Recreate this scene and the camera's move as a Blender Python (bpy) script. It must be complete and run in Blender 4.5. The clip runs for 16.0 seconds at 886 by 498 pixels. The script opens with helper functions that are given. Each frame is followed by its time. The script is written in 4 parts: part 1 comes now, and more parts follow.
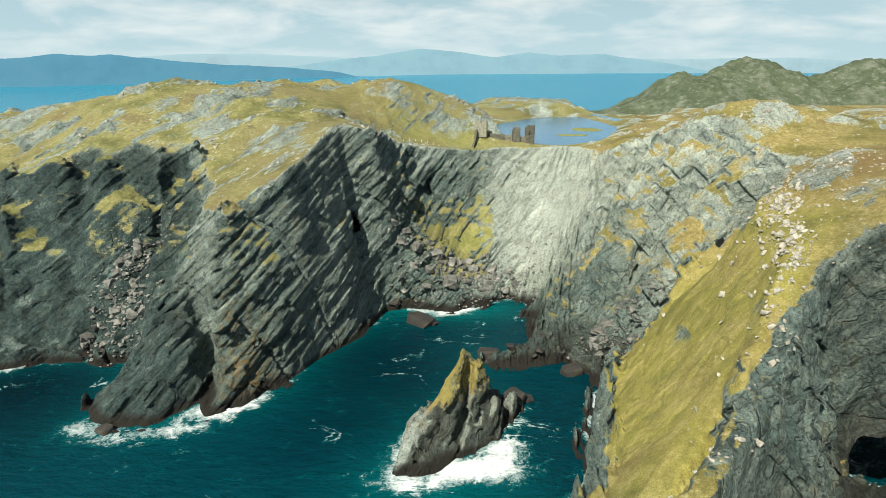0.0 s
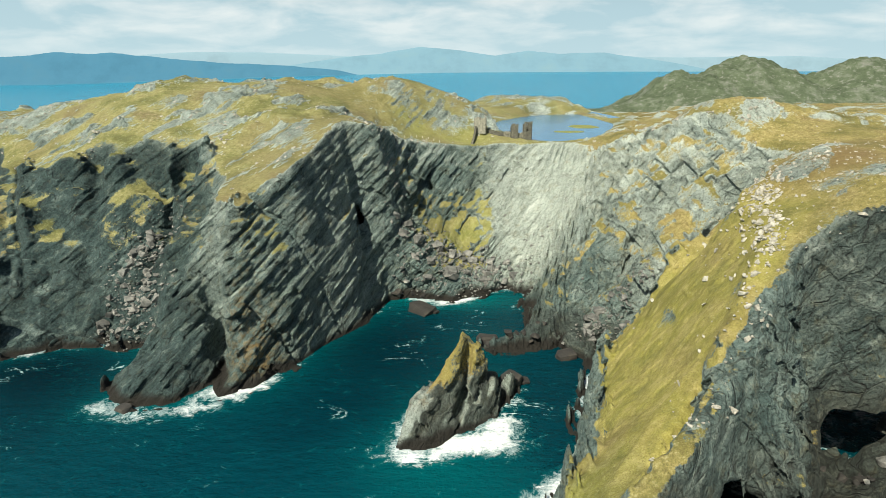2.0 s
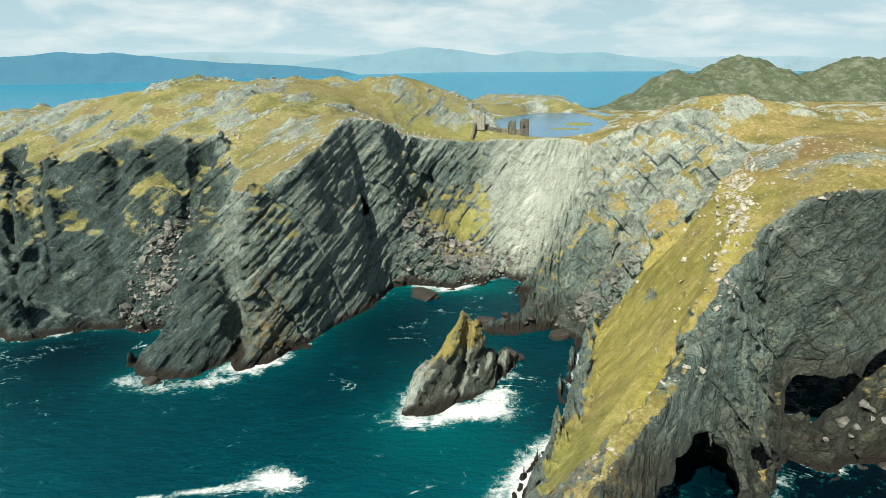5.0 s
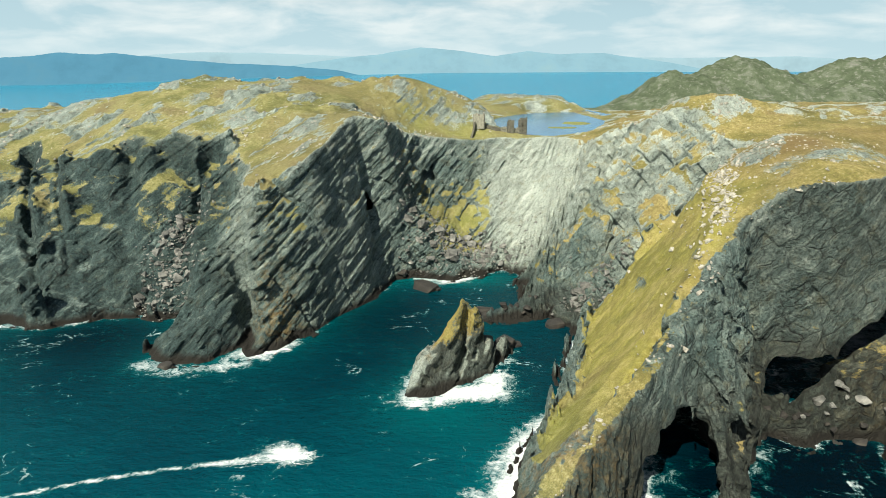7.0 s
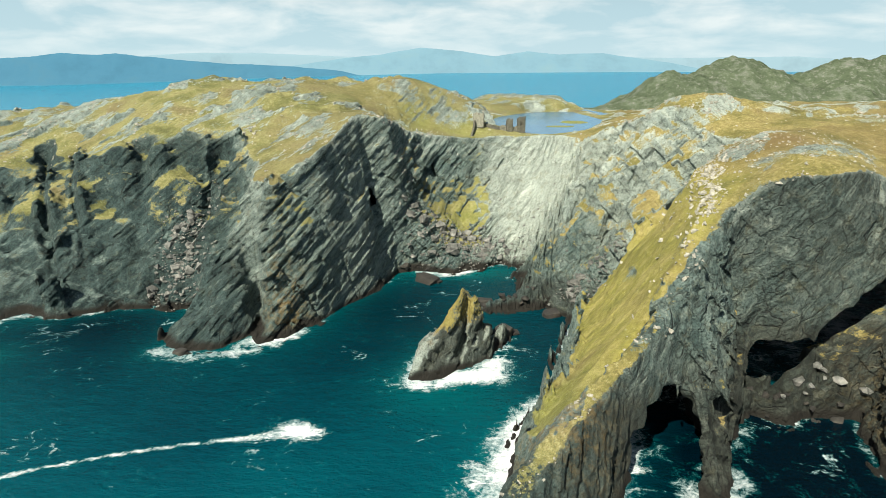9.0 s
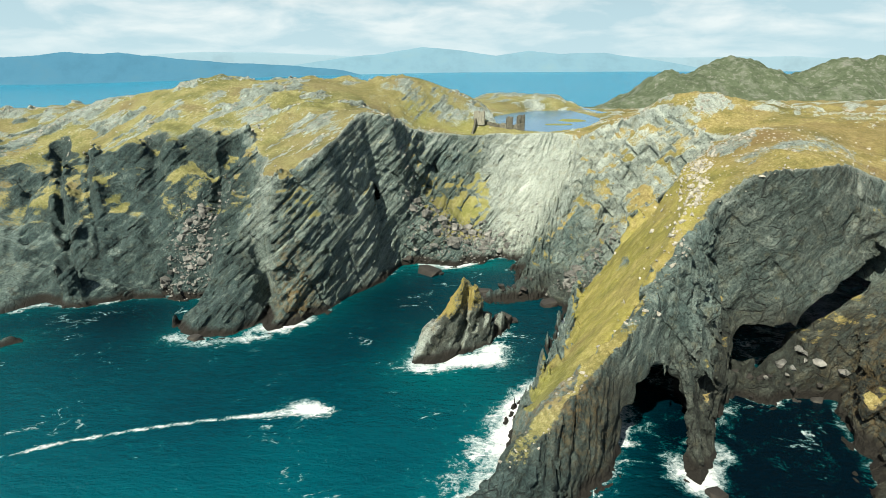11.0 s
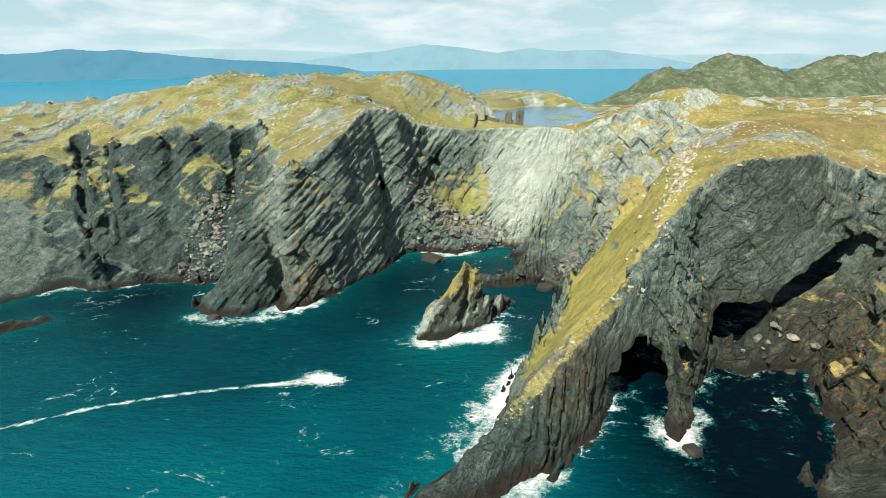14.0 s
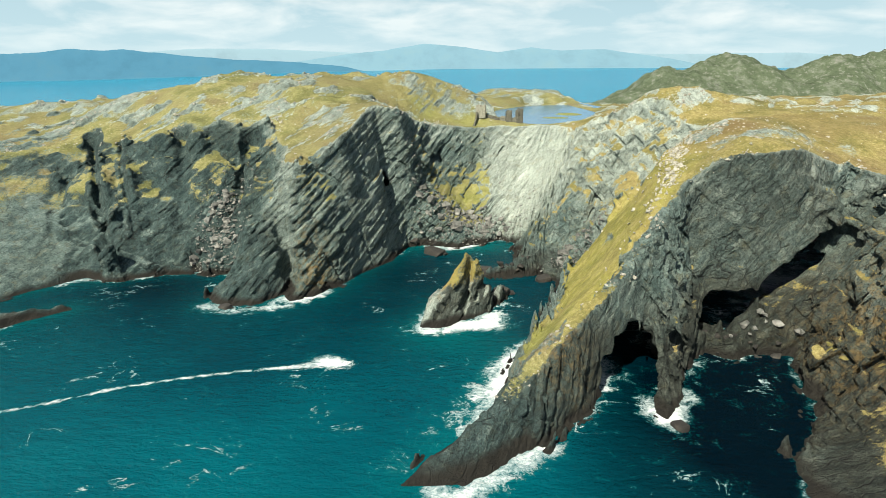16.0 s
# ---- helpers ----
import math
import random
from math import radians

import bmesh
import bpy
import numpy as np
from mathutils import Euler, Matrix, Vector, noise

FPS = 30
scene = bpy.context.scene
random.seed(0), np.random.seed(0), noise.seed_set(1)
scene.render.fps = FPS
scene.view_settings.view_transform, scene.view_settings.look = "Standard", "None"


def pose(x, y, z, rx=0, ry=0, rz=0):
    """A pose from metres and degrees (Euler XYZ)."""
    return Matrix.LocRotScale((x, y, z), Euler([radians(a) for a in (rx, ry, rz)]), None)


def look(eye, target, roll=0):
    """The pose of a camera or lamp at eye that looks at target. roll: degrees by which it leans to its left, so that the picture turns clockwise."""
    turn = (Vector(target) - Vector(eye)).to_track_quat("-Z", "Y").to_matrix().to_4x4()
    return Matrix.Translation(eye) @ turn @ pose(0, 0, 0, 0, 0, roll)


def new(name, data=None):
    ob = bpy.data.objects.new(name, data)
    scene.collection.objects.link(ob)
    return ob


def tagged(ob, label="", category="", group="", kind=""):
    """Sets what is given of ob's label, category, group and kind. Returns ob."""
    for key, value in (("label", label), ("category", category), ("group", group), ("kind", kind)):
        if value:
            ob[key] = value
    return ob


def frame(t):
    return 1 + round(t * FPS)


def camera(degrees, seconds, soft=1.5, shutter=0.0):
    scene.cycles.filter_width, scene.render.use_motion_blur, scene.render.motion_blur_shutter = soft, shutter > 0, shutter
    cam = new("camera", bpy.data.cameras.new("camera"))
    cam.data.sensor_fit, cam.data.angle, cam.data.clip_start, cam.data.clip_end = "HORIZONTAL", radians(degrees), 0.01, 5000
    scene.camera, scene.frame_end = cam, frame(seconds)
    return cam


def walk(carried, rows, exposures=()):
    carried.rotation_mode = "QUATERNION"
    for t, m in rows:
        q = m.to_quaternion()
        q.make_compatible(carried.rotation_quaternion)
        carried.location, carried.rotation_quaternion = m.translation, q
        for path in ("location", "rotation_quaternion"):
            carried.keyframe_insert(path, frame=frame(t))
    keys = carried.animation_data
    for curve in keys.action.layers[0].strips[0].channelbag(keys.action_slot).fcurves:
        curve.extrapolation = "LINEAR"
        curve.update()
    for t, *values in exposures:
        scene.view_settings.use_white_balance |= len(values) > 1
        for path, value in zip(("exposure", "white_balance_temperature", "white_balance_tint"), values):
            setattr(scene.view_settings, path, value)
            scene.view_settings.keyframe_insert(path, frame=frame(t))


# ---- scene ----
# ---- camera ----
cam = camera(72.0, 16.0, soft=0.8)
METRES, EYE, TILT, LEAN, TURN = 84.0, 121.0, -16.43, 0.0, 0.0
STRETCH = 1.313
ROWS = [
    (0.0, 0.0, 0.0, 0.0, 0.0, 0.0, -0.0),
    (0.5, -0.0022, -0.0276, -0.0102, -0.02, -0.05, 0.0),
    (1.0, -0.0024, -0.0549, -0.0209, -0.01, -0.09, -0.01),
    (1.5, -0.0037, -0.0829, -0.0314, -0.01, -0.13, -0.0),
    (2.0, -0.0034, -0.1109, -0.0423, -0.01, -0.15, 0.0),
    (2.5, -0.0043, -0.1393, -0.0533, -0.01, -0.16, 0.02),
    (3.0, -0.005, -0.1679, -0.0651, -0.01, -0.15, 0.01),
    (3.5, -0.0064, -0.1967, -0.0765, -0.0, -0.14, 0.01),
    (4.0, -0.0061, -0.2254, -0.0882, 0.01, -0.16, 0.01),
    (6.5, -0.0119, -0.3704, -0.146, 0.01, -0.17, 0.0),
    (7.0, -0.0124, -0.3994, -0.1573, 0.02, -0.12, -0.02),
    (7.5, -0.0141, -0.4286, -0.1686, 0.02, -0.1, -0.01),
    (8.0, -0.0144, -0.4578, -0.1792, 0.03, -0.09, -0.01),
    (8.5, -0.0145, -0.4867, -0.1902, 0.04, -0.13, -0.01),
    (9.0, -0.0171, -0.5161, -0.2017, 0.05, -0.1, -0.0),
    (11.5, -0.0241, -0.6655, -0.2589, 0.15, -0.21, -0.08),
    (12.0, -0.0252, -0.6949, -0.2709, 0.17, -0.29, -0.08),
    (12.5, -0.0272, -0.7246, -0.2821, 0.18, -0.35, -0.1),
    (13.0, -0.0287, -0.7542, -0.2935, 0.2, -0.36, -0.1),
    (13.5, -0.0302, -0.7836, -0.3049, 0.21, -0.39, -0.11),
    (14.0, -0.0313, -0.8131, -0.3158, 0.22, -0.41, -0.11),
    (14.5, -0.0328, -0.8426, -0.3269, 0.24, -0.44, -0.1),
    (15.0, -0.0348, -0.8722, -0.3386, 0.26, -0.44, -0.11),
    (15.5, -0.0373, -0.9018, -0.3495, 0.28, -0.46, -0.1),
    (16.0, -0.0388, -0.9315, -0.3608, 0.3, -0.46, -0.1),
]
walk(cam, [(t, pose(0, 0, EYE, TILT, LEAN, TURN) @ pose(METRES * x, METRES * STRETCH * y, METRES * z, 90 + pitch, roll, yaw)) for t, x, y, z, yaw, pitch, roll in ROWS],
     exposures=[(0.0, 0.68), (16.0, 0.84)])

# ---- light ----
SUN_DIR = Vector((-0.34, -0.575, 0.745)).normalized()
sun = new("sun", bpy.data.lights.new("sun", "SUN"))
sun.data.energy, sun.data.angle, sun.data.color = 5.0, radians(0.6), (1.0, 0.93, 0.77)
sun.matrix_world = look(SUN_DIR * 900, (0, 0, 0))


def make_world():
    w = bpy.data.worlds.new("sky")
    scene.world = w
    w.use_nodes = True
    nt = w.node_tree
    nt.nodes.clear()
    N = nt.nodes.new
    L = nt.links.new
    sky = N("ShaderNodeTexSky")
    sky.sky_type = "NISHITA"
    sky.sun_disc = False
    sky.sun_elevation = math.asin(SUN_DIR.z)
    sky.sun_rotation = math.atan2(SUN_DIR.x, SUN_DIR.y)
    sky.air_density, sky.dust_density = 1.0, 1.5
    co = N("ShaderNodeTexCoord")
    xyz = N("ShaderNodeSeparateXYZ")
    L(co.outputs["Generated"], xyz.inputs[0])

    def math_node(op, a, b=0.0):
        m = N("ShaderNodeMath")
        m.operation = op
        for k, v in enumerate((a, b)):
            if isinstance(v, (int, float)):
                m.inputs[k].default_value = v
            else:
                L(v, m.inputs[k])
        return m.outputs[0]

    def ramp(fac, *stops):
        r = N("ShaderNodeValToRGB")
        while len(r.color_ramp.elements) < len(stops):
            r.color_ramp.elements.new(0.5)
        for e, (p, c) in zip(r.color_ramp.elements, stops):
            e.position, e.color = p, (c, c, c, 1)
        L(fac, r.inputs["Fac"])
        return r.outputs[0]

    def mixed(fac, a, b):
        m = N("ShaderNodeMix")
        m.data_type = "RGBA"
        L(fac, m.inputs[0])
        for k, v in ((6, a), (7, b)):
            if isinstance(v, tuple):
                m.inputs[k].default_value = (*v, 1)
            else:
                L(v, m.inputs[k])
        return m.outputs[2]

    # a broken cloud deck, seen edge on towards the horizon, over clear sky
    height = math_node("MAXIMUM", xyz.outputs[2], 0.0)
    deck = math_node("ADD", height, 0.22)
    flat = N("ShaderNodeCombineXYZ")
    L(math_node("DIVIDE", xyz.outputs[0], deck), flat.inputs[0])
    L(math_node("DIVIDE", xyz.outputs[1], deck), flat.inputs[1])

    def cloud(scale, detail, rough):
        n = N("ShaderNodeTexNoise")
        n.inputs["Scale"].default_value, n.inputs["Detail"].default_value, n.inputs["Roughness"].default_value = scale, detail, rough
        n.inputs["Distortion"].default_value = 0.25
        L(flat.outputs[0], n.inputs["Vector"])
        return n.outputs["Fac"]

    cover = math_node("ADD", ramp(cloud(0.75, 9, 0.55), (0.52, 0.0), (0.68, 1.0)), ramp(height, (0.08, 1.0), (0.24, 0.0)))
    body = mixed(ramp(cloud(1.9, 8, 0.55), (0.42, 0.0), (0.64, 1.0)), (5.0, 7.0, 7.7), (8.9, 9.6, 9.5))
    body = mixed(ramp(height, (0.0, 0.75), (0.09, 0.0)), body, (6.0, 8.0, 8.5))
    air = mixed(math_node("MINIMUM", cover, 1.0), sky.outputs[0], body)
    bg = N("ShaderNodeBackground")
    bg.inputs["Strength"].default_value = 0.058
    L(air, bg.inputs["Color"])
    out = N("ShaderNodeOutputWorld")
    L(bg.outputs[0], out.inputs["Surface"])


make_world()


# ---- materials ----
def material(name):
    m = bpy.data.materials.new(name)
    m.use_nodes = True
    nt = m.node_tree
    return m, nt, nt.nodes["Principled BSDF"]


class Nodes:
    """Short ways to lay nodes."""

    def __init__(self, nt):
        self.nt = nt

    def put(self, kind, **kw):
        n = self.nt.nodes.new(kind)
        for k, v in kw.items():
            n.inputs[k.replace("_", " ")].default_value = v
        return n

    def link(self, a, b):
        self.nt.links.new(a, b)

    def coords(self, scale=(1, 1, 1), turn=(0, 0, 0)):
        c = self.nt.nodes.new("ShaderNodeTexCoord")
        m = self.nt.nodes.new("ShaderNodeMapping")
        m.inputs["Scale"].default_value = scale
        m.inputs["Rotation"].default_value = [radians(a) for a in turn]
        self.link(c.outputs["Object"], m.inputs["Vector"])
        return m.outputs[0]

    def beds(self, way, along):
        """Coordinates stretched along the beds whose normal is way."""
        w = Vector(way).normalized()
        u = w.orthogonal().normalized()
        v = w.cross(u)
        c = self.nt.nodes.new("ShaderNodeTexCoord")
        out = self.nt.nodes.new("ShaderNodeCombineXYZ")
        for k, (axis, f) in enumerate(((u, along), (v, along), (w, 1.0))):
            d = self.nt.nodes.new("ShaderNodeVectorMath")
            d.operation = "DOT_PRODUCT"
            self.link(c.outputs["Object"], d.inputs[0])
            d.inputs[1].default_value = axis * f
            self.link(d.outputs["Value"], out.inputs[k])
        return out.outputs[0]

    def noise(self, vec, scale, detail=5, rough=0.55, warp=0.0):
        n = self.put("ShaderNodeTexNoise", Scale=scale, Detail=detail, Roughness=rough, Distortion=warp)
        self.link(vec, n.inputs["Vector"])
        return n.outputs["Fac"]

    def ramp(self, fac, *stops):
        r = self.nt.nodes.new("ShaderNodeValToRGB")
        e = r.color_ramp.elements
        while len(e) < len(stops):
            e.new(0.5)
        for el, (p, c) in zip(e, stops):
            el.position = p
            el.color = (c, c, c, 1) if isinstance(c, (int, float)) else (*c, 1)
        self.link(fac, r.inputs["Fac"])
        return r.outputs["Color"]

    def mix(self, fac, a, b, how="MIX"):
        m = self.nt.nodes.new("ShaderNodeMix")
        m.data_type, m.blend_type = "RGBA", how
        for sock, v in ((m.inputs[0], fac), (m.inputs[6], a), (m.inputs[7], b)):
            if isinstance(v, (int, float)):
                sock.default_value = v
            elif isinstance(v, tuple):
                sock.default_value = (*v, 1)
            else:
                self.link(v, sock)
        return m.outputs[2]

    def calc(self, op, a, b=0.0, clamp=False):
        m = self.nt.nodes.new("ShaderNodeMath")
        m.operation, m.use_clamp = op, clamp
        for sock, v in ((m.inputs[0], a), (m.inputs[1], b)):
            if isinstance(v, (int, float)):
                sock.default_value = v
            else:
                self.link(v, sock)
        return m.outputs[0]

    def attr(self, name):
        a = self.nt.nodes.new("ShaderNodeAttribute")
        a.attribute_name = name
        return a.outputs["Fac"]

    def bump(self, height, dist, strength=1.0, normal=None):
        b = self.put("ShaderNodeBump", Strength=strength, Distance=dist)
        self.link(height, b.inputs["Height"])
        if normal is not None:
            self.link(normal, b.inputs["Normal"])
        return b.outputs[0]


WEST_BED, WEST_JOINT = (-0.64, -0.1, 0.76), (0.66, -0.3, 0.69)
EAST_BED, EAST_JOINT = (-0.62, -0.5, 0.6), (0.7, -0.1, 0.64)


def rock_colour(n):
    """Slate-grey bedded rock in broken blocks; the attribute pale leads to bleached, weathered stone, another to dark
    rock with shade put into its colour.
    """
    east = n.attr("east")

    def both(f):
        return n.mix(east, f(WEST_BED), f(EAST_BED))

    def warped(way, stretch, far):
        """Bed coordinates pushed about, so that joints wander."""
        m = n.put("ShaderNodeTexNoise", Scale=0.12, Detail=3.0)
        n.link(n.coords(), m.inputs["Vector"])
        v = n.nt.nodes.new("ShaderNodeVectorMath")
        v.operation = "MULTIPLY_ADD"
        n.link(m.outputs["Color"], v.inputs[0])
        v.inputs[1].default_value = (far, far, far)
        n.link(n.beds(way, stretch), v.inputs[2])
        return v.outputs[0]

    def slabs(way, scale, stretch):
        v = n.put("ShaderNodeTexVoronoi", Scale=scale)
        v.distance = "CHEBYCHEV"
        n.link(warped(way, stretch, 3.0), v.inputs["Vector"])
        return v.outputs["Color"]

    def cracks(way, scale, stretch):
        v = n.put("ShaderNodeTexVoronoi", Scale=scale)
        v.feature = "DISTANCE_TO_EDGE"
        n.link(warped(way, stretch, 3.0), v.inputs["Vector"])
        return v.outputs["Distance"]

    beds = n.mix(east, n.noise(warped(WEST_BED, 0.06, 1.5), 0.38, 6, 0.62), n.noise(warped(EAST_BED, 0.12, 2.0), 0.34, 6, 0.65))
    leaves = n.mix(east, n.noise(warped(WEST_BED, 0.09, 1.5), 1.5, 5, 0.66), n.noise(warped(EAST_BED, 0.14, 2.0), 1.2, 5, 0.68))
    massive = n.attr("massive")
    beds = n.mix(n.calc("MULTIPLY", massive, 0.75), beds, n.noise(n.coords((1, 1, 0.6)), 0.22, 7, 0.68))
    leaves = n.mix(n.calc("MULTIPLY", massive, 0.6), leaves, n.noise(n.coords(), 0.7, 6, 0.7))
    block = n.calc("ADD", both(lambda w: slabs(w, 0.3, 0.42)), 0.0)
    chip = n.calc("ADD", both(lambda w: slabs(w, 0.85, 0.55)), 0.0)
    blotch = n.noise(n.coords(), 0.06, 8, 0.65)
    fine = n.noise(n.coords(), 1.3, 9, 0.76)
    stain = n.noise(n.coords((1, 1, 0.22)), 0.5, 6, 0.68)
    cells = n.calc("ADD", n.calc("MULTIPLY", block, 0.55), n.calc("MULTIPLY", chip, 0.45))
    tone = n.calc("ADD", n.calc("ADD", n.calc("MULTIPLY", beds, 0.34), n.calc("MULTIPLY", leaves, 0.22)), n.calc("ADD", n.calc("MULTIPLY", cells, 0.14), n.calc("MULTIPLY", fine, 0.32)))
    grey = n.ramp(tone, (0.38, (0.012, 0.026, 0.026)), (0.47, (0.078, 0.122, 0.114)), (0.55, (0.17, 0.232, 0.21)), (0.67, (0.42, 0.49, 0.42)))
    warm = n.ramp(tone, (0.37, (0.07, 0.075, 0.055)), (0.46, (0.28, 0.325, 0.28)), (0.56, (0.43, 0.49, 0.43)), (0.66, (0.62, 0.67, 0.6)))
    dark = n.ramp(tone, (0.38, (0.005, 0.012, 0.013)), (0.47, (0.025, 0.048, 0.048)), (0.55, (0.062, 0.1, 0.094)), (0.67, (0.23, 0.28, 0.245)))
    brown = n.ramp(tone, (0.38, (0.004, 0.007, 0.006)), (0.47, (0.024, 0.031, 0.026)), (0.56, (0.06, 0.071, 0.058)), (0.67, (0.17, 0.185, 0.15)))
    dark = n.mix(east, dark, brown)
    # the dark ramp serves dark stone and shade laid into the colour
    grey = n.mix(n.calc("ADD", n.attr("slate_shade"), n.calc("MULTIPLY", n.calc("SUBTRACT", blotch, 0.5), 0.9), True), grey, dark)
    bright = n.calc("SUBTRACT", 1.0, n.calc("MULTIPLY", n.attr("slate_shade"), 0.85), True)
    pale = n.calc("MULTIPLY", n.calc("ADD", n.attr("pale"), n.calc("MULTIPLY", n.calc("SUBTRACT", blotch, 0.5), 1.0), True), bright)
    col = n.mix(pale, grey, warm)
    wide = n.noise(n.coords(), 0.022, 5, 0.6)
    col = n.mix(n.ramp(wide, (0.38, 0.45), (0.52, 0.0)), col, n.mix(1.0, col, (0.42, 0.45, 0.42), "MULTIPLY"))
    # run-off down the faces, ochre lichen, dark joints and pits
    col = n.mix(n.ramp(stain, (0.54, 0.0), (0.7, 0.5)), col, n.mix(1.0, col, (0.4, 0.42, 0.4), "MULTIPLY"))
    rust = n.ramp(n.noise(n.coords(), 0.2, 7, 0.7), (0.54, 0.0), (0.7, 0.42))
    col = n.mix(n.calc("MULTIPLY", rust, n.calc("ADD", n.calc("MULTIPLY", bright, 0.75), 0.25)), col, (0.2, 0.165, 0.07))
    lines = n.ramp(n.noise(n.coords(), 0.16, 4), (0.4, 0.0), (0.58, 1.0))
    wide_crack = n.calc("MULTIPLY", n.ramp(both(lambda w: cracks(w, 0.2, 0.4)), (0.0, 1.0), (0.035, 0.0)), lines)
    thin_crack = n.calc("MULTIPLY", n.ramp(both(lambda w: cracks(w, 0.62, 0.36)), (0.0, 0.65), (0.06, 0.0)), n.calc("MULTIPLY", n.ramp(fine, (0.4, 1.0), (0.6, 0.15)), n.calc("SUBTRACT", 1.0, n.calc("MULTIPLY", massive, 0.75))))
    crack = n.calc("MAXIMUM", wide_crack, thin_crack)
    crack = n.calc("MULTIPLY", crack, n.calc("SUBTRACT", 1.0, n.calc("MULTIPLY", n.attr("pale"), 0.6), True))
    col = n.mix(n.calc("MULTIPLY", crack, 0.7), col, (0.02, 0.022, 0.02))
    col = n.mix(n.ramp(fine, (0.36, 0.85), (0.45, 0.0)), col, (0.028, 0.032, 0.027))
    relief = n.calc("ADD", n.calc("ADD", n.calc("MULTIPLY", beds, 0.9), n.calc("MULTIPLY", leaves, 0.5)), n.calc("ADD", n.calc("MULTIPLY", cells, 0.7), n.calc("MULTIPLY", fine, 0.7)))
    relief = n.calc("SUBTRACT", relief, n.calc("MULTIPLY", crack, 0.5))
    return col, relief


def make_land():
    m, nt, b = material("headland")
    n = Nodes(nt)
    col, relief = rock_colour(n)
    # orange lichen, then the wet zone at the tide line
    lich = n.calc("MULTIPLY", n.attr("lichen"), n.ramp(n.noise(n.coords(), 0.35, 6, 0.7), (0.45, 0.0), (0.6, 1.0)))
    col = n.mix(lich, col, (0.27, 0.17, 0.045))
    col = n.mix(n.attr("wet"), col, (0.021, 0.02, 0.016))
    # turf
    g1 = n.noise(n.coords(), 0.045, 6, 0.6)
    g2 = n.noise(n.coords(), 0.6, 6, 0.7)
    turf = n.ramp(g1, (0.3, (0.085, 0.088, 0.022)), (0.43, (0.165, 0.15, 0.04)), (0.55, (0.27, 0.23, 0.078)), (0.7, (0.17, 0.125, 0.05)))
    turf = n.mix(n.ramp(g2, (0.36, 0.7), (0.55, 0.0)), turf, (0.1, 0.085, 0.025))
    turf = n.mix(n.ramp(g2, (0.55, 0.0), (0.7, 0.5)), turf, (0.46, 0.41, 0.22))
    lush = n.calc("MULTIPLY", n.attr("lush"), n.ramp(n.noise(n.coords(), 0.08, 5, 0.6), (0.3, 0.3), (0.6, 1.0)))
    turf = n.mix(n.calc("MULTIPLY", lush, 0.62), turf, n.ramp(n.noise(n.coords((1, 1, 0.5)), 0.16, 7, 0.68), (0.34, (0.13, 0.145, 0.028)), (0.5, (0.26, 0.25, 0.042)), (0.66, (0.39, 0.35, 0.12))))
    g3 = n.noise(n.coords(), 2.2, 6, 0.75)
    turf = n.mix(n.ramp(g3, (0.36, 0.75), (0.5, 0.0)), turf, (0.085, 0.075, 0.02))
    turf = n.mix(n.ramp(g3, (0.56, 0.0), (0.72, 0.6)), turf, (0.44, 0.4, 0.24))
    turf = n.mix(1.0, n.mix(n.attr("heath"), turf, (0.13, 0.09, 0.035)), n.mix(n.attr("east"), (0.89, 1.0, 1.2), (1.0, 1.0, 1.08)), "MULTIPLY")
    edge = n.calc("ADD", n.attr("grass"), n.calc("MULTIPLY", n.calc("SUBTRACT", n.noise(n.coords(), 0.9, 8, 0.75), 0.5), 2.2))
    mask = n.ramp(edge, (0.36, 0.0), (0.62, 1.0))
    n.link(n.mix(mask, col, turf), b.inputs["Base Color"])
    b.inputs["Roughness"].default_value = 0.9
    b.inputs["Specular IOR Level"].default_value = 0.25
    tuft = n.noise(n.coords(), 1.6, 5, 0.7)
    rk = n.bump(relief, 1.8, 1.0)
    gr = n.bump(tuft, 0.6, 0.8)
    nm = n.nt.nodes.new("ShaderNodeMix")
    nm.data_type = "VECTOR"
    n.link(mask, nm.inputs[0])
    n.link(rk, nm.inputs[4])
    n.link(gr, nm.inputs[5])
    n.link(nm.outputs[1], b.inputs["Normal"])
    return m


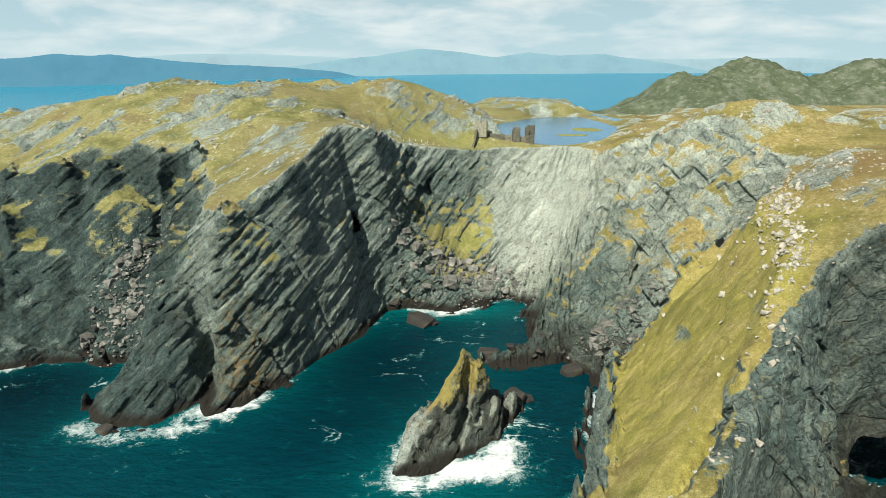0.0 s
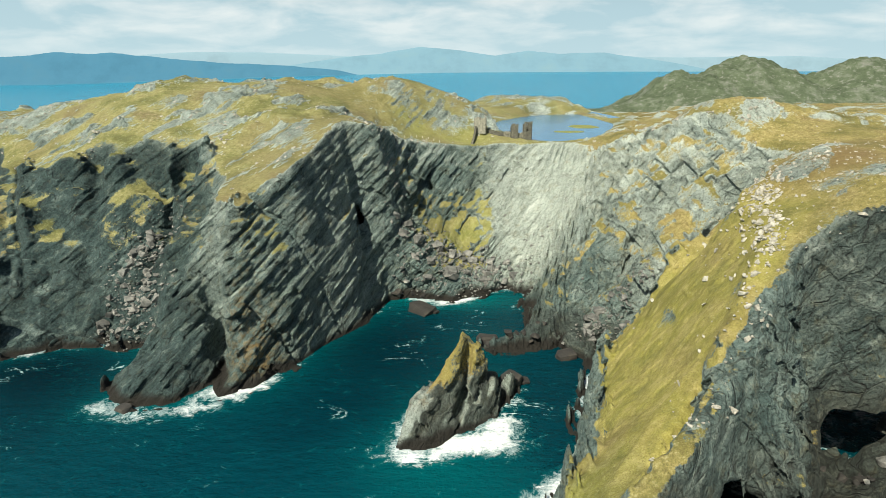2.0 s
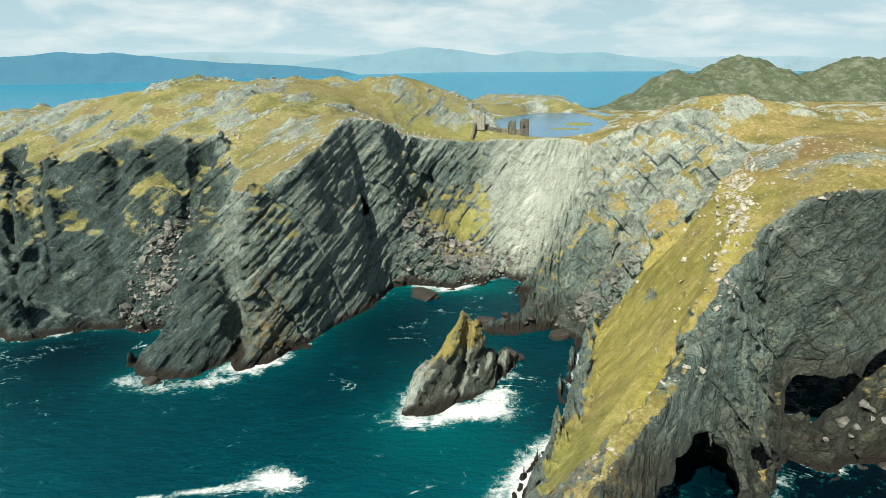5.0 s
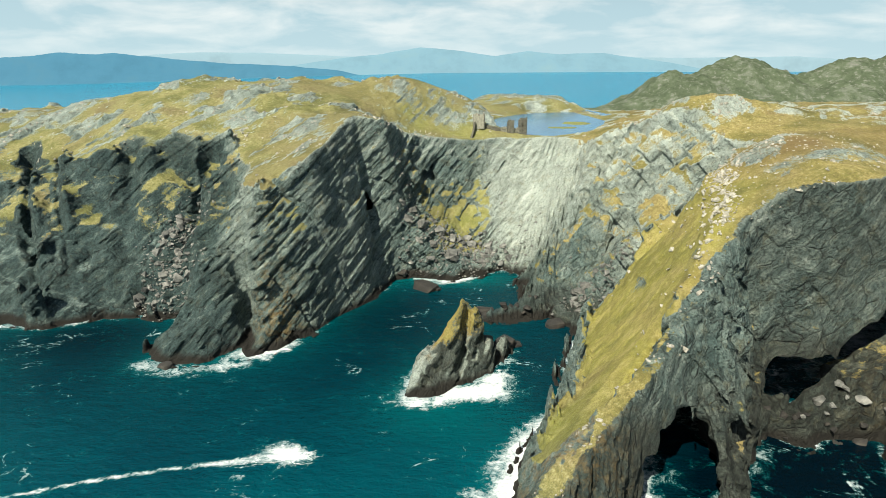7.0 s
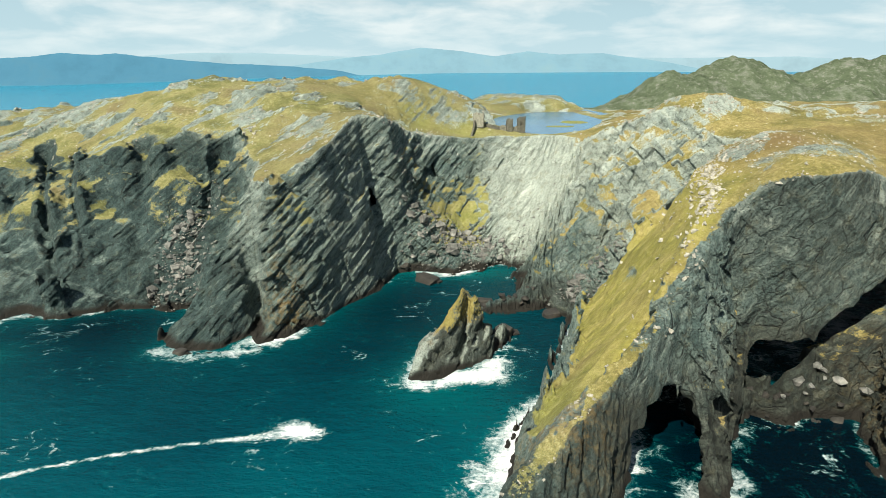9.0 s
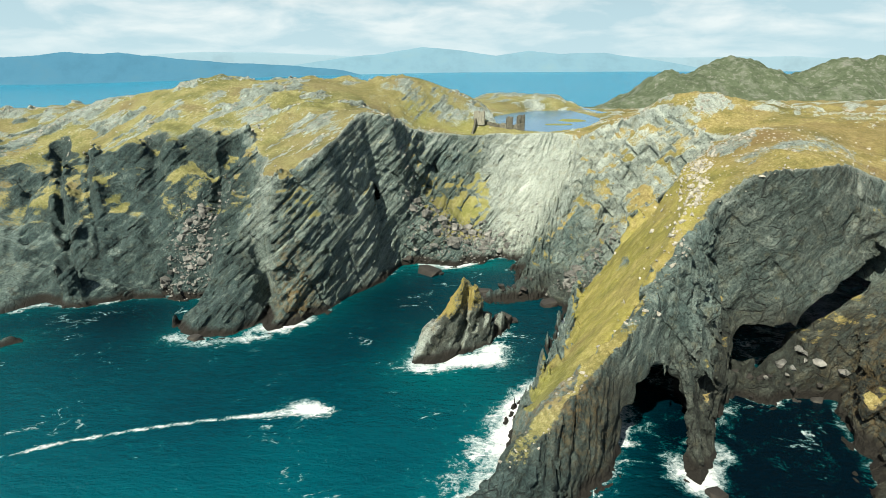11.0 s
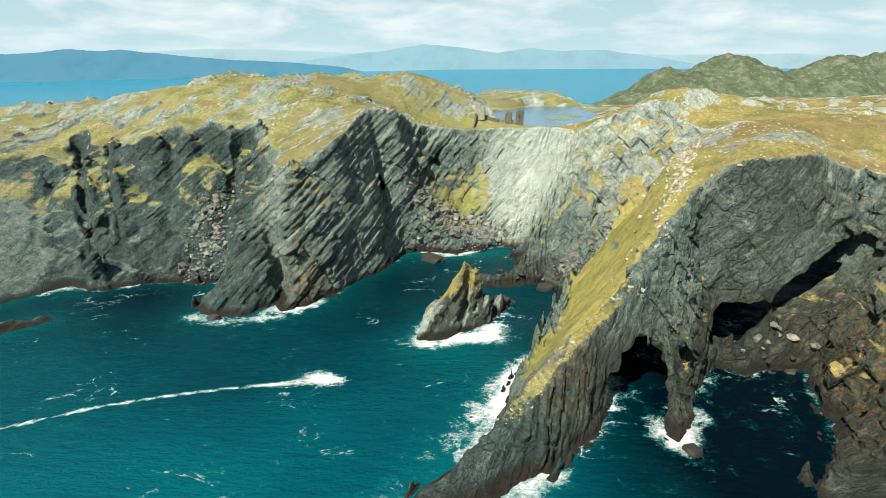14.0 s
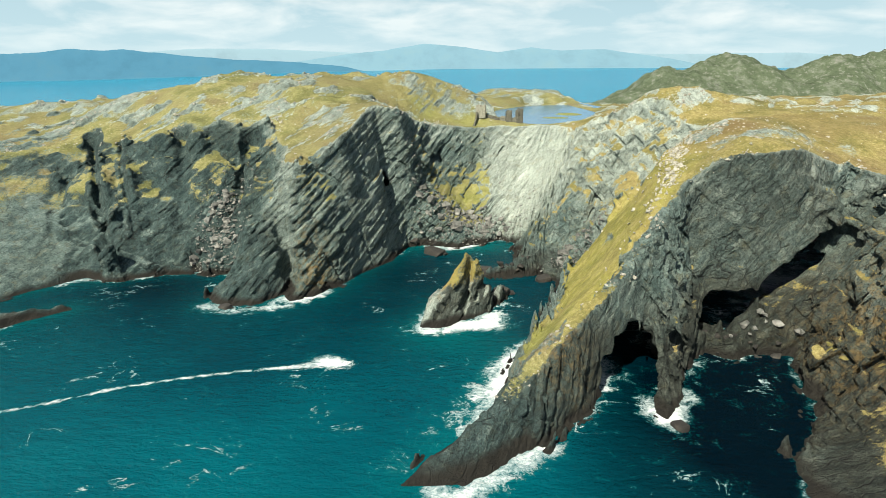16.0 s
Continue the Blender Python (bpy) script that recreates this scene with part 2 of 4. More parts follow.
def make_sea():
    m, nt, b = material("sea_water")
    n = Nodes(nt)
    big = n.noise(n.coords(), 0.012, 4, 0.5)
    col = n.ramp(big, (0.35, (0.0, 0.031, 0.044)), (0.65, (0.0, 0.05, 0.064)))
    # brightness by view angle put into the colour: dimmer far out, lighter near
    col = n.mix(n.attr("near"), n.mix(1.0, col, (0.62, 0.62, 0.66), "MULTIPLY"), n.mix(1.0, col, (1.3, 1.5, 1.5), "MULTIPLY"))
    col = n.mix(n.attr("shoal"), col, (0.0, 0.11, 0.11))
    # shade of the cove and cliffs put into the water's colour, nearly black
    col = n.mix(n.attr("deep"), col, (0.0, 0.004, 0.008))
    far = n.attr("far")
    # haze and sky sheen over distant water put into its colour
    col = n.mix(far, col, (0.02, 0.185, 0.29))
    f1 = n.noise(n.coords(), 0.11, 9, 0.68, 0.8)
    f2 = n.noise(n.coords(), 0.8, 8, 0.72, 0.9)
    lace = n.calc("ADD", n.calc("MULTIPLY", n.calc("SUBTRACT", f1, 0.5), 2.3), n.calc("ADD", n.calc("MULTIPLY", n.calc("SUBTRACT", f2, 0.5), 1.6), 0.5))
    ridge = n.calc("ABSOLUTE", n.calc("SUBTRACT", n.noise(n.coords((1, 1.8, 1), (0, 0, 30)), 0.045, 6, 0.6, 0.8), 0.5))
    thread = n.calc("MULTIPLY", n.ramp(ridge, (0.0, 1.0), (0.03, 0.0)), n.ramp(n.noise(n.coords(), 0.03, 4), (0.49, 0.0), (0.62, 0.68)))
    fm = n.calc("ADD", n.calc("ADD", n.attr("foam"), n.calc("MULTIPLY", thread, n.calc("SUBTRACT", 1.0, far))), n.calc("SUBTRACT", lace, 1.0))
    halo = n.ramp(n.calc("ADD", fm, 0.55), (0.3, 0.0), (0.8, 0.55))
    col = n.mix(halo, col, (0.0, 0.13, 0.135))
    mask = n.ramp(fm, (0.0, 0.0), (0.28, 0.28), (0.62, 0.7), (1.0, 1.0))
    n.link(n.mix(mask, col, (0.78, 0.82, 0.82)), b.inputs["Base Color"])
    rgh = n.calc("ADD", n.calc("MULTIPLY", mask, 0.5), 0.22)
    n.link(rgh, b.inputs["Roughness"])
    b.inputs["IOR"].default_value = 1.33
    b.inputs["Specular IOR Level"].default_value = 0.13
    w1 = n.noise(n.coords((1, 2.0, 1), (0, 0, 15)), 0.12, 7, 0.65)
    w2 = n.noise(n.coords(), 0.9, 4, 0.6)
    hh = n.calc("ADD", n.calc("MULTIPLY", w1, 2.0), n.calc("MULTIPLY", w2, 0.35))
    n.link(n.bump(hh, 1.0, 0.8), b.inputs["Normal"])
    return m


def make_plain(name, colour, vary=0.3, scale=0.3, rough=0.9, bump=0.2):
    m, nt, b = material(name)
    n = Nodes(nt)
    f = n.noise(n.coords(), scale, 7, 0.65)
    dark = tuple(c * (1 - vary) for c in colour)
    light = tuple(min(1, c * (1 + vary)) for c in colour)
    n.link(n.ramp(f, (0.3, dark), (0.7, light)), b.inputs["Base Color"])
    b.inputs["Roughness"].default_value = rough
    n.link(n.bump(f, bump), b.inputs["Normal"])
    return m


LAND, SEA = make_land(), make_sea()


# ---- noise and outlines ----
RNG = np.random.default_rng(7)
TABLE = RNG.random((64, 64, 64), dtype=np.float32) * 2 - 1
TABLE1 = (RNG.random(4096) * 2 - 1).astype(np.float32)


WRAPPED = np.pad(TABLE, (0, 1), mode="wrap").ravel()


def noise3(x, y, z):
    """Smooth lattice noise from -1 to 1."""
    xi, yi, zi = np.floor(x), np.floor(y), np.floor(z)
    fx, fy, fz = x - xi, y - yi, z - zi
    fx, fy, fz = fx * fx * (3 - 2 * fx), fy * fy * (3 - 2 * fy), fz * fz * (3 - 2 * fz)
    at = ((xi.astype(np.int64) & 63) * 65 + (yi.astype(np.int64) & 63)) * 65 + (zi.astype(np.int64) & 63)

    def edge(k):
        p = WRAPPED.take(at + k)
        return p + (WRAPPED.take(at + (k + 4225)) - p) * fx

    a, c = edge(0), edge(1)
    a = a + (edge(65) - a) * fy
    c = c + (edge(66) - c) * fy
    return a + (c - a) * fz


def fbm(x, y, z=0.0, octaves=4, gain=0.5):
    total, amp = 0, 1.0
    z = np.zeros_like(x) + z
    for k in range(octaves):
        total = total + amp * noise3(x + 17.3 * k, y - 9.1 * k, z + 5.7 * k)
        x, y, z, amp = x * 2.03, y * 2.03, z * 2.03, amp * gain
    return total


def outline_distance(x, y, pts, closed=True):
    """Distance to an outline, above zero inside it."""
    p = np.array(pts, float)
    q = np.roll(p, -1, axis=0)
    if not closed:
        p, q = p[:-1], q[:-1]
    best = np.full(x.shape, 1e9)
    inside = np.zeros(x.shape, bool)
    for (ax, ay), (bx, by) in zip(p, q):
        dx, dy = bx - ax, by - ay
        t = np.clip(((x - ax) * dx + (y - ay) * dy) / (dx * dx + dy * dy), 0, 1)
        best = np.minimum(best, (x - ax - t * dx) ** 2 + (y - ay - t * dy) ** 2)
        if dy:
            inside ^= ((ay > y) != (by > y)) & (x < dx * (y - ay) / dy + ax)
    d = np.sqrt(best)
    return np.where(inside, d, -d) if closed else d


def smooth(a, b, v):
    t = np.clip((v - a) / (b - a), 0, 1)
    return t * t * (3 - 2 * t)


def blob(x, y, cx, cy, rx, ry):
    return np.exp(-((x - cx) / rx) ** 2 - ((y - cy) / ry) ** 2)


# ---- the lie of the land ----
# shoreline, from the west round the headland, the inlet, the ridge and the fin to the east
SHORE_WEST = [(-900, 60), (-420, 120), (-300, 165), (-242, 197), (-232, 208), (-216, 229), (-207, 224), (-193, 226), (-182, 231),
              (-177, 239), (-160, 241), (-142, 238), (-131, 236), (-127, 210), (-128, 190), (-112, 188), (-99, 191), (-92, 203), (-86, 195),
              (-72, 204), (-64, 219), (-55, 240), (-41, 263), (-33, 284), (-28, 296), (-10, 297), (6, 296), (20, 301), (37, 312), (44, 303)]
SHORE_EAST = [(39, 275), (42, 257), (30, 246), (17, 240), (24, 235), (36, 237), (53, 243), (59, 234), (67, 226), (57, 205), (48, 180), (41, 151),
              (25, 127), (16, 104), (6, 78), (-7, 64), (-16, 46), (4, 46), (17, 60), (29, 67), (38, 79), (47, 86), (55, 103), (67, 108), (71, 93), (75, 83),
              (88, 100), (104, 128), (111, 137), (121, 131), (133, 137), (146, 134), (138, 115), (133, 98), (122, 77), (114, 64), (101, 43),
              (104, 10), (130, -30), (200, -70), (420, -120), (900, -160)]
SHORE_BACK = [(900, 1400), (420, 1300), (330, 1000), (300, 820), (250, 720), (185, 745), (120, 770), (60, 775), (-20, 640), (-120, 560), (-260, 520), (-420, 500), (-900, 520)]
SHORE = SHORE_WEST + SHORE_EAST + SHORE_BACK
# the edge where the cliffs end and the turf begins
RIM_WEST = [(-900, 200), (-420, 255), (-330, 285), (-275, 318), (-258, 340), (-246, 318), (-208, 303), (-175, 310), (-150, 322), (-134, 322), (-120, 310),
            (-112, 288), (-100, 262), (-93, 236), (-86, 234), (-68, 252), (-60, 280), (-50, 308), (-34, 313), (-30, 330), (-26, 355), (-14, 368), (6, 375), (16, 377)]
RIM_EAST = [(45, 386), (77, 385), (99, 370), (104, 340), (108, 308), (117, 291), (130, 279), (140, 264), (134, 250), (127, 237), (119, 220), (106, 198),
            (97, 166), (68, 125), (44, 106), (20, 83), (-6, 56), (-2, 53), (25, 79), (48, 102), (72, 120), (100, 151), (108, 153), (117, 149), (130, 146),
            (143, 148), (160, 157), (176, 163), (186, 150), (190, 110), (185, 70), (192, 30), (225, 0), (320, -40), (900, -90)]
RIM_BACK = [(900, 1350), (440, 1250), (360, 1000), (330, 820), (260, 705), (170, 715), (120, 740), (65, 745), (0, 615), (-120, 530), (-260, 495), (-420, 470), (-900, 480)]
RIM = RIM_WEST + RIM_EAST + RIM_BACK
# heights of the tops and of the hollows between them
TOPS_WEST = [(-900, 350, 60), (-420, 300, 60), (-353, 380, 86), (-330, 300, 66), (-266, 325, 66), (-208, 303, 70), (-270, 385, 90), (-245, 395, 99), (-210, 400, 105), (-187, 338, 91),
             (-140, 322, 84), (-172, 400, 113), (-148, 430, 107), (-112, 425, 114), (-71, 430, 111), (-32, 420, 113), (-15, 430, 110), (14, 440, 100), (34, 445, 88),
             (-92, 235, 69), (-67, 252, 78), (-105, 280, 75), (-52, 309, 95), (-33, 313, 91), (-60, 350, 96), (-100, 350, 99), (-28, 368, 80), (6, 378, 75), (14, 395, 77), (-20, 395, 88)]
TOPS_EAST = [(58, 392, 75), (85, 382, 75), (102, 370, 76), (110, 307, 92), (119, 292, 99), (136, 290, 107), (152, 300, 106), (175, 320, 98), (142, 262, 92), (128, 238, 84), (142, 217, 94),
             (105, 190, 76), (100, 158, 75), (117, 154, 84), (143, 154, 88), (176, 163, 78), (70, 123, 47), (45, 105, 31), (20, 81, 15), (-5, 55, 4),
             (190, 110, 70), (187, 65, 60), (225, 0, 55), (200, 200, 90), (290, 300, 93)]
TOPS_BACK = [(290, 400, 95), (150, 400, 84), (135, 450, 77), (165, 520, 77), (175, 580, 76), (150, 665, 76), (230, 480, 85), (420, 420, 95), (400, 200, 88), (500, 0, 70), (900, 300, 90), (420, 700, 80),
             (40, 680, 86), (72, 695, 92), (105, 700, 88), (137, 700, 90), (160, 700, 74), (30, 560, 78), (20, 500, 79), (-60, 520, 90), (-200, 480, 85), (400, 1000, 60), (900, 1000, 70)]
LAKE_LEVEL = 74.0
LAKE = [(57, 397), (75, 391), (102, 408), (122, 452), (140, 495), (149, 530), (146, 580), (142, 640), (103, 632), (78, 606), (52, 560), (39, 512), (44, 460), (50, 420)]

_c = np.array(TOPS_WEST + TOPS_EAST + TOPS_BACK, float)
_k = np.sqrt((_c[:, None, 0] - _c[None, :, 0]) ** 2 + (_c[:, None, 1] - _c[None, :, 1]) ** 2 + 64)
_a = np.block([[_k, np.ones((len(_c), 1))], [np.ones((1, len(_c))), np.zeros((1, 1))]])
_w = np.linalg.solve(_a, np.append(_c[:, 2], 0))


def top_height(x, y):
    h = np.full(x.shape, _w[-1])
    for (cx, cy, _), w in zip(_c, _w):
        h += w * np.sqrt((x - cx) ** 2 + (y - cy) ** 2 + 64)
    return h


# clefts in the cliffs: course, half width, depth
GULLIES = [
    ([(-84, 190), (-88, 204), (-92, 216), (-95, 226)], 3.8, 0.9),
    ([(-262, 338), (-236, 290), (-200, 233)], 3.5, 0.24),
    ([(-127, 203), (-112, 214)], 12.0, 0.38),
    ([(-228, 316), (-205, 270), (-190, 240)], 3.5, 0.12),
    ([(-182, 312), (-172, 270), (-168, 244)], 5.0, 0.12),
    ([(-262, 300), (-240, 240), (-232, 215)], 6.0, 0.12),
    ([(-134, 300), (-139, 262), (-138, 240)], 9.0, 0.3),
    ([(-46, 300), (-36, 288), (-33, 280)], 3.0, 0.3),
    ([(-24, 345), (-14, 312)], 3.5, 0.25),
    ([(12, 372), (2, 345)], 3.5, 0.25),
    ([(104, 146), (101, 134), (97, 122)], 2.2, 0.5),
    ([(100, 300), (70, 280)], 4.0, 0.2),
    ([(130, 246), (98, 232), (70, 224)], 7.0, 0.45),
    ([(112, 272), (84, 258), (58, 250)], 6.0, 0.3),
    ([(104, 320), (78, 300), (56, 284)], 5.0, 0.25),
    ([(126, 240), (110, 214), (88, 196), (66, 190)], 5.0, 0.16),
]


# hummocks of rock along the shore: place, reach, height
MOUNDS = [(27, 241, 10, 4, 7), (42, 245, 11, 6, 11), (58, 237, 9, 7, 9), (66, 229, 6, 6, 8), (48, 262, 8, 10, 14), (46, 285, 6, 8, 13), (-200, 228, 7, 5, 12)]


def outcrops(x, y):
    """Bands of bare rock that break through the turf along the strike."""
    u, v = 0.6 * x + 0.8 * y, 0.8 * x - 0.6 * y
    rock = smooth(0.13, 0.6, fbm(u / 24, v / 9, 4.4, 5, 0.65) + 0.3 * fbm(x / 70, y / 70, 8.2, 2))
    return rock * (1 - np.clip(1.3 * blob(x, y, -2, 390, 38, 17) + blob(x, y, 200, 180, 60, 40) + blob(x, y, 152, 305, 26, 16) + blob(x, y, 200, 235, 60, 50) + blob(x, y, 45, 400, 40, 14), 0, 1))


def land_height(x, y):
    """Height of the ground, with rolling turf and knuckles of rock on the tops."""
    dc = outline_distance(x, y, SHORE)
    dr = outline_distance(x, y, RIM)
    t = np.where(dr >= 0, 1.0, np.clip(dc, 0, None) / np.maximum(np.clip(dc, 0, None) - dr, 0.01))
    top = top_height(x, y)
    knuckle = np.maximum(0, fbm(x / 26, y / 26, 3.1, 5)) ** 1.4
    shelf = smooth(2, 25, dr) * (1 - smooth(-25, 12, outline_distance(x, y, LAKE)))
    top = top + shelf * (knuckle * 3.4 * (1 - np.clip(1.3 * blob(x, y, -2, 390, 38, 17), 0, 1)) - 0.7) + smooth(0, 12, dr) * fbm(x / 60, y / 60, 9.0, 3) * 1.3 * shelf
    outcrop = outcrops(x, y)
    top = top + shelf * outcrop * (1.1 + 1.5 * np.maximum(0, fbm(x / 7, y / 7, 6.0, 2)))
    rise = t ** 0.9
    for line, wide, deep in GULLIES:
        rise = rise * (1 - deep * np.exp(-(outline_distance(x, y, line, False) / wide) ** 2))
    # the grassy flank of the fin stands on a low cliff
    fin = smooth(95, 120, y) * (1 - smooth(196, 215, y)) * (1 - smooth(100, 106, x)) * (x - 0.55 * y > -60)
    rise = np.where(fin > 0, rise * (1 - fin) + fin * np.where(t < 0.16, t * 1.7, 0.272 + (t - 0.16) * 0.867), rise)
    # the back of the cove: steep columns above a turfed apron and a beach
    cove = smooth(-34, -22, x) * smooth(34, 14, x) * smooth(286, 296, y) * smooth(400, 385, y)
    rise = rise * (1 - cove) + cove * np.interp(t, [0, 0.2, 0.62, 0.74, 1.0], [0, 0.12, 0.46, 0.62, 1.0])
    h = top * rise
    h = np.where(dc <= 0, np.maximum(dc * 0.8, -9.0) - 0.6, h)
    for cx, cy, rx, ry, tall in MOUNDS:
        h = np.where(dc > -4, np.maximum(h, tall * blob(x, y, cx, cy, rx, ry) - 1), h)
    dl = outline_distance(x, y, LAKE)
    h = np.where(dl > -14, np.where(dl > 0, LAKE_LEVEL - np.minimum(0.25 * dl, 3), np.minimum(h, LAKE_LEVEL + 0.35 - 0.22 * dl)), h)
    return h


def ruggedness(x, y):
    """Smooth slabs and scree against broken cliffs."""
    return (1 - 0.88 * fin_side(x, y)) * (1 - 0.75 * smooth(-9, 6, outline_distance(x, y, RIM))) * (1 - 0.8 * blob(x, y, 56, 345, 30, 38) - 0.5 * blob(x, y, 135, 148, 45, 14) - 0.4 * blob(x, y, 50, 98, 45, 32) - 0.5 * blob(x, y, -56, 255, 20, 50) - 0.4 * blob(x, y, 95, 275, 40, 45) - 0.55 * blob(x, y, 42, 243, 30, 13))


class Field:
    """land_height on a grid, to look up quickly."""

    def __init__(self, x0, x1, y0, y1, step, height):
        self.x0, self.y0, self.step = x0, y0, step
        self.xs, self.ys = np.arange(x0, x1 + step, step), np.arange(y0, y1 + step, step)
        self.h = height(*np.meshgrid(self.xs, self.ys, indexing="ij")).astype(np.float32)
        gx, gy = np.gradient(self.h, step)
        g = np.clip((np.hypot(gx, gy) - 0.27) * 1.45, 0.03, 2.6)
        for _ in range(3):
            g[1:-1, 1:-1] = (g[1:-1, 1:-1] * 2 + g[:-2, 1:-1] + g[2:, 1:-1] + g[1:-1, :-2] + g[1:-1, 2:]) / 6
        self.g = (np.maximum(g * smooth(0.2, 1.0, g), 0.03) * (1 + 0.6 * smooth(-185, -225, self.xs))[:, None]).astype(np.float32)
        self.r = ruggedness(*np.meshgrid(self.xs, self.ys, indexing="ij")).astype(np.float32)

    def at(self, x, y):
        return self.look_up(self.h, x, y)

    def steep_at(self, x, y):
        return self.look_up(self.g, x, y)

    def rough_at(self, x, y):
        return self.look_up(self.r, x, y)

    def look_up(self, h, x, y):
        u = np.clip((x - self.x0) / self.step, 0, len(self.xs) - 1.001)
        v = np.clip((y - self.y0) / self.step, 0, len(self.ys) - 1.001)
        i, j = u.astype(np.int32), v.astype(np.int32)
        f, g = (u - i).astype(np.float32), (v - j).astype(np.float32)
        return (h[i, j] * (1 - f) + h[i + 1, j] * f) * (1 - g) + (h[i, j + 1] * (1 - f) + h[i + 1, j + 1] * f) * g


def unit(v):
    return np.array(v) / np.linalg.norm(v)


def ledges(s):
    """Noise that holds its value on each bed and steps quickly to the next."""
    i = np.floor(s)
    f = np.clip((s - i) * 6, 0, 1)
    i = i.astype(np.int32) & 4095
    return TABLE1[i] * (1 - f) + TABLE1[(i + 1) & 4095] * f


W_BED, W_JOINT, E_BED, E_JOINT = unit(WEST_BED), unit(WEST_JOINT), unit(EAST_BED), unit(EAST_JOINT)
W_THIRD, E_THIRD = np.cross(W_BED, W_JOINT), np.cross(E_BED, E_JOINT)


def along(x, y, z, w, a, b):
    return x * (a[0] * (1 - w) + b[0] * w) + y * (a[1] * (1 - w) + b[1] * w) + z * (a[2] * (1 - w) + b[2] * w)


def east_side(x, y):
    return smooth(15, 60, x - 0.4 * np.maximum(y - 255, 0))


def fissures(s, gap, wide, deep, seed):
    """Narrow clefts between slabs of uneven thickness."""
    i = np.floor(s / gap)
    k = i.astype(np.int32) + seed
    at = (s / gap - i - 0.5 - 0.35 * TABLE1[k & 4095]) * gap
    return np.maximum(TABLE1[(k * 7 + 3) & 4095], 0) * deep * np.exp(-(at / wide) ** 2)


def massive_side(x, y):
    """Where the beds give way to massive, folded rock."""
    return smooth(-96, -122, x) * smooth(0, 60, y)


def fin_side(x, y):
    """The turfed flank of the fin, behind its crest."""
    crest = (52 * (x - 44) - 56 * (y - 105)) / 76.4
    foot = outline_distance(x, y, [(10, 90), (25, 127), (41, 151), (48, 180), (57, 205), (64, 222)], False)
    return smooth(92, 104, y) * smooth(216, 200, y) * smooth(-1.5, -5, crest) * smooth(112, 104, x) * smooth(6, 12, foot) * smooth(-62, -55, x - 0.55 * y)


def ribs(x, y, z, w1, w2, w3, w4):
    """How far beds, joints and broken blocks stand out of a rock face."""
    w = east_side(x, y)
    s = along(x, y, z, w, W_BED, E_BED) + 1.0 * w1
    j = along(x, y, z, w, W_JOINT, E_JOINT) + 1.2 * w2
    q = along(x, y, z, w, W_THIRD, E_THIRD) + 2.0 * w1
    big = TABLE[np.floor(s / 4.6).astype(np.int32) & 63, np.floor(j / 8.3).astype(np.int32) & 63, np.floor(q / 11).astype(np.int32) & 63]
    small = TABLE[np.floor(s / 2.4).astype(np.int32) & 63, np.floor(j / 4.3).astype(np.int32) & 63, np.floor(q / 5.3 + 0.5).astype(np.int32) & 63]
    here = 0.55 + 0.6 * w3
    there = 0.55 - 0.6 * w3
    split = (1 - 0.55 * w) * fissures(j + 2.5 * w3, 9.0, 0.75, 4.5, 0) * there + (1 - 0.6 * w) * fissures(q + 2 * w3, 13.0, 0.8, 4.5, 900) + fissures(s, 5.5, 0.6, 2.4, 1700) * here
    return ((1.5 + 0.9 * w) * ledges(s / 13 + 30) * there + (2.0 - 0.9 * w) * ledges(s / 5.2) * here + (0.9 - 0.3 * w) * ledges(s / 1.9 + 50) * there + (1.1 - 0.4 * w) * ledges(s / 3.4 + 77)
            + (3.2 - 1.0 * w) * ledges(j / 21 + 400) * (0.7 + 0.8 * w4) + (2.2 - 0.8 * w) * ledges(j / 8.3 + 200) * there + (1.5 + 0.9 * w) * big + (0.9 + 0.5 * w) * small - split)


def carved(x, y, z, field, rough=1.0):
    """Solid where above zero: the ground pushed about by beds, joints and hollows."""
    w1 = noise3(x / 33, y / 33, z / 45)
    w2 = noise3(x / 33 + 20, y / 33 + 7, z / 45 + 3)
    w3 = noise3(x / 12, y / 12, z / 18)
    u, v = x + 3.2 * w1, y + 3.2 * w2
    mass = massive_side(x, y)
    out = (1 - 0.55 * mass) * ribs(x, y, z, w1 * (1 + 3 * mass), w2 * (1 + 3 * mass), w3, noise3(x / 22 + 9, y / 22, z / 26)) + 1.6 * w3
    # buttresses and flutes
    out = out + (0.25 + 0.75 * mass) * (4.5 - 11.0 * np.abs(noise3(x / 19 + 3, y / 19, z / 80 + 1)) + 3.0 * w3)
    out = rough * out * field.rough_at(u, v)
    # the feet of the rocks are worn smooth and spread into the sea
    out = out * (0.6 + 0.4 * smooth(-1, 6, z))
    return field.at(u, v) - z + out * field.steep_at(u, v) + 1.2 * np.clip(0.5 - z, 0, 4)


def hollow(d, x, y, z, centre, size, turn=0.0, lean=0.0):
    """Cut a cave, an ellipsoid, out of the solid d."""
    c, s = math.cos(radians(turn)), math.sin(radians(turn))
    u, v, w = x - centre[0], y - centre[1], z - centre[2]
    u, v = u * c + v * s, -u * s + v * c
    w, u = w - lean * u, u
    r = np.sqrt((u / size[0]) ** 2 + (v / size[1]) ** 2 + (w / size[2]) ** 2)
    r = r + 0.12 * noise3(x / 4, y / 4, z / 4)
    return np.minimum(d, (r - 1) * min(size))


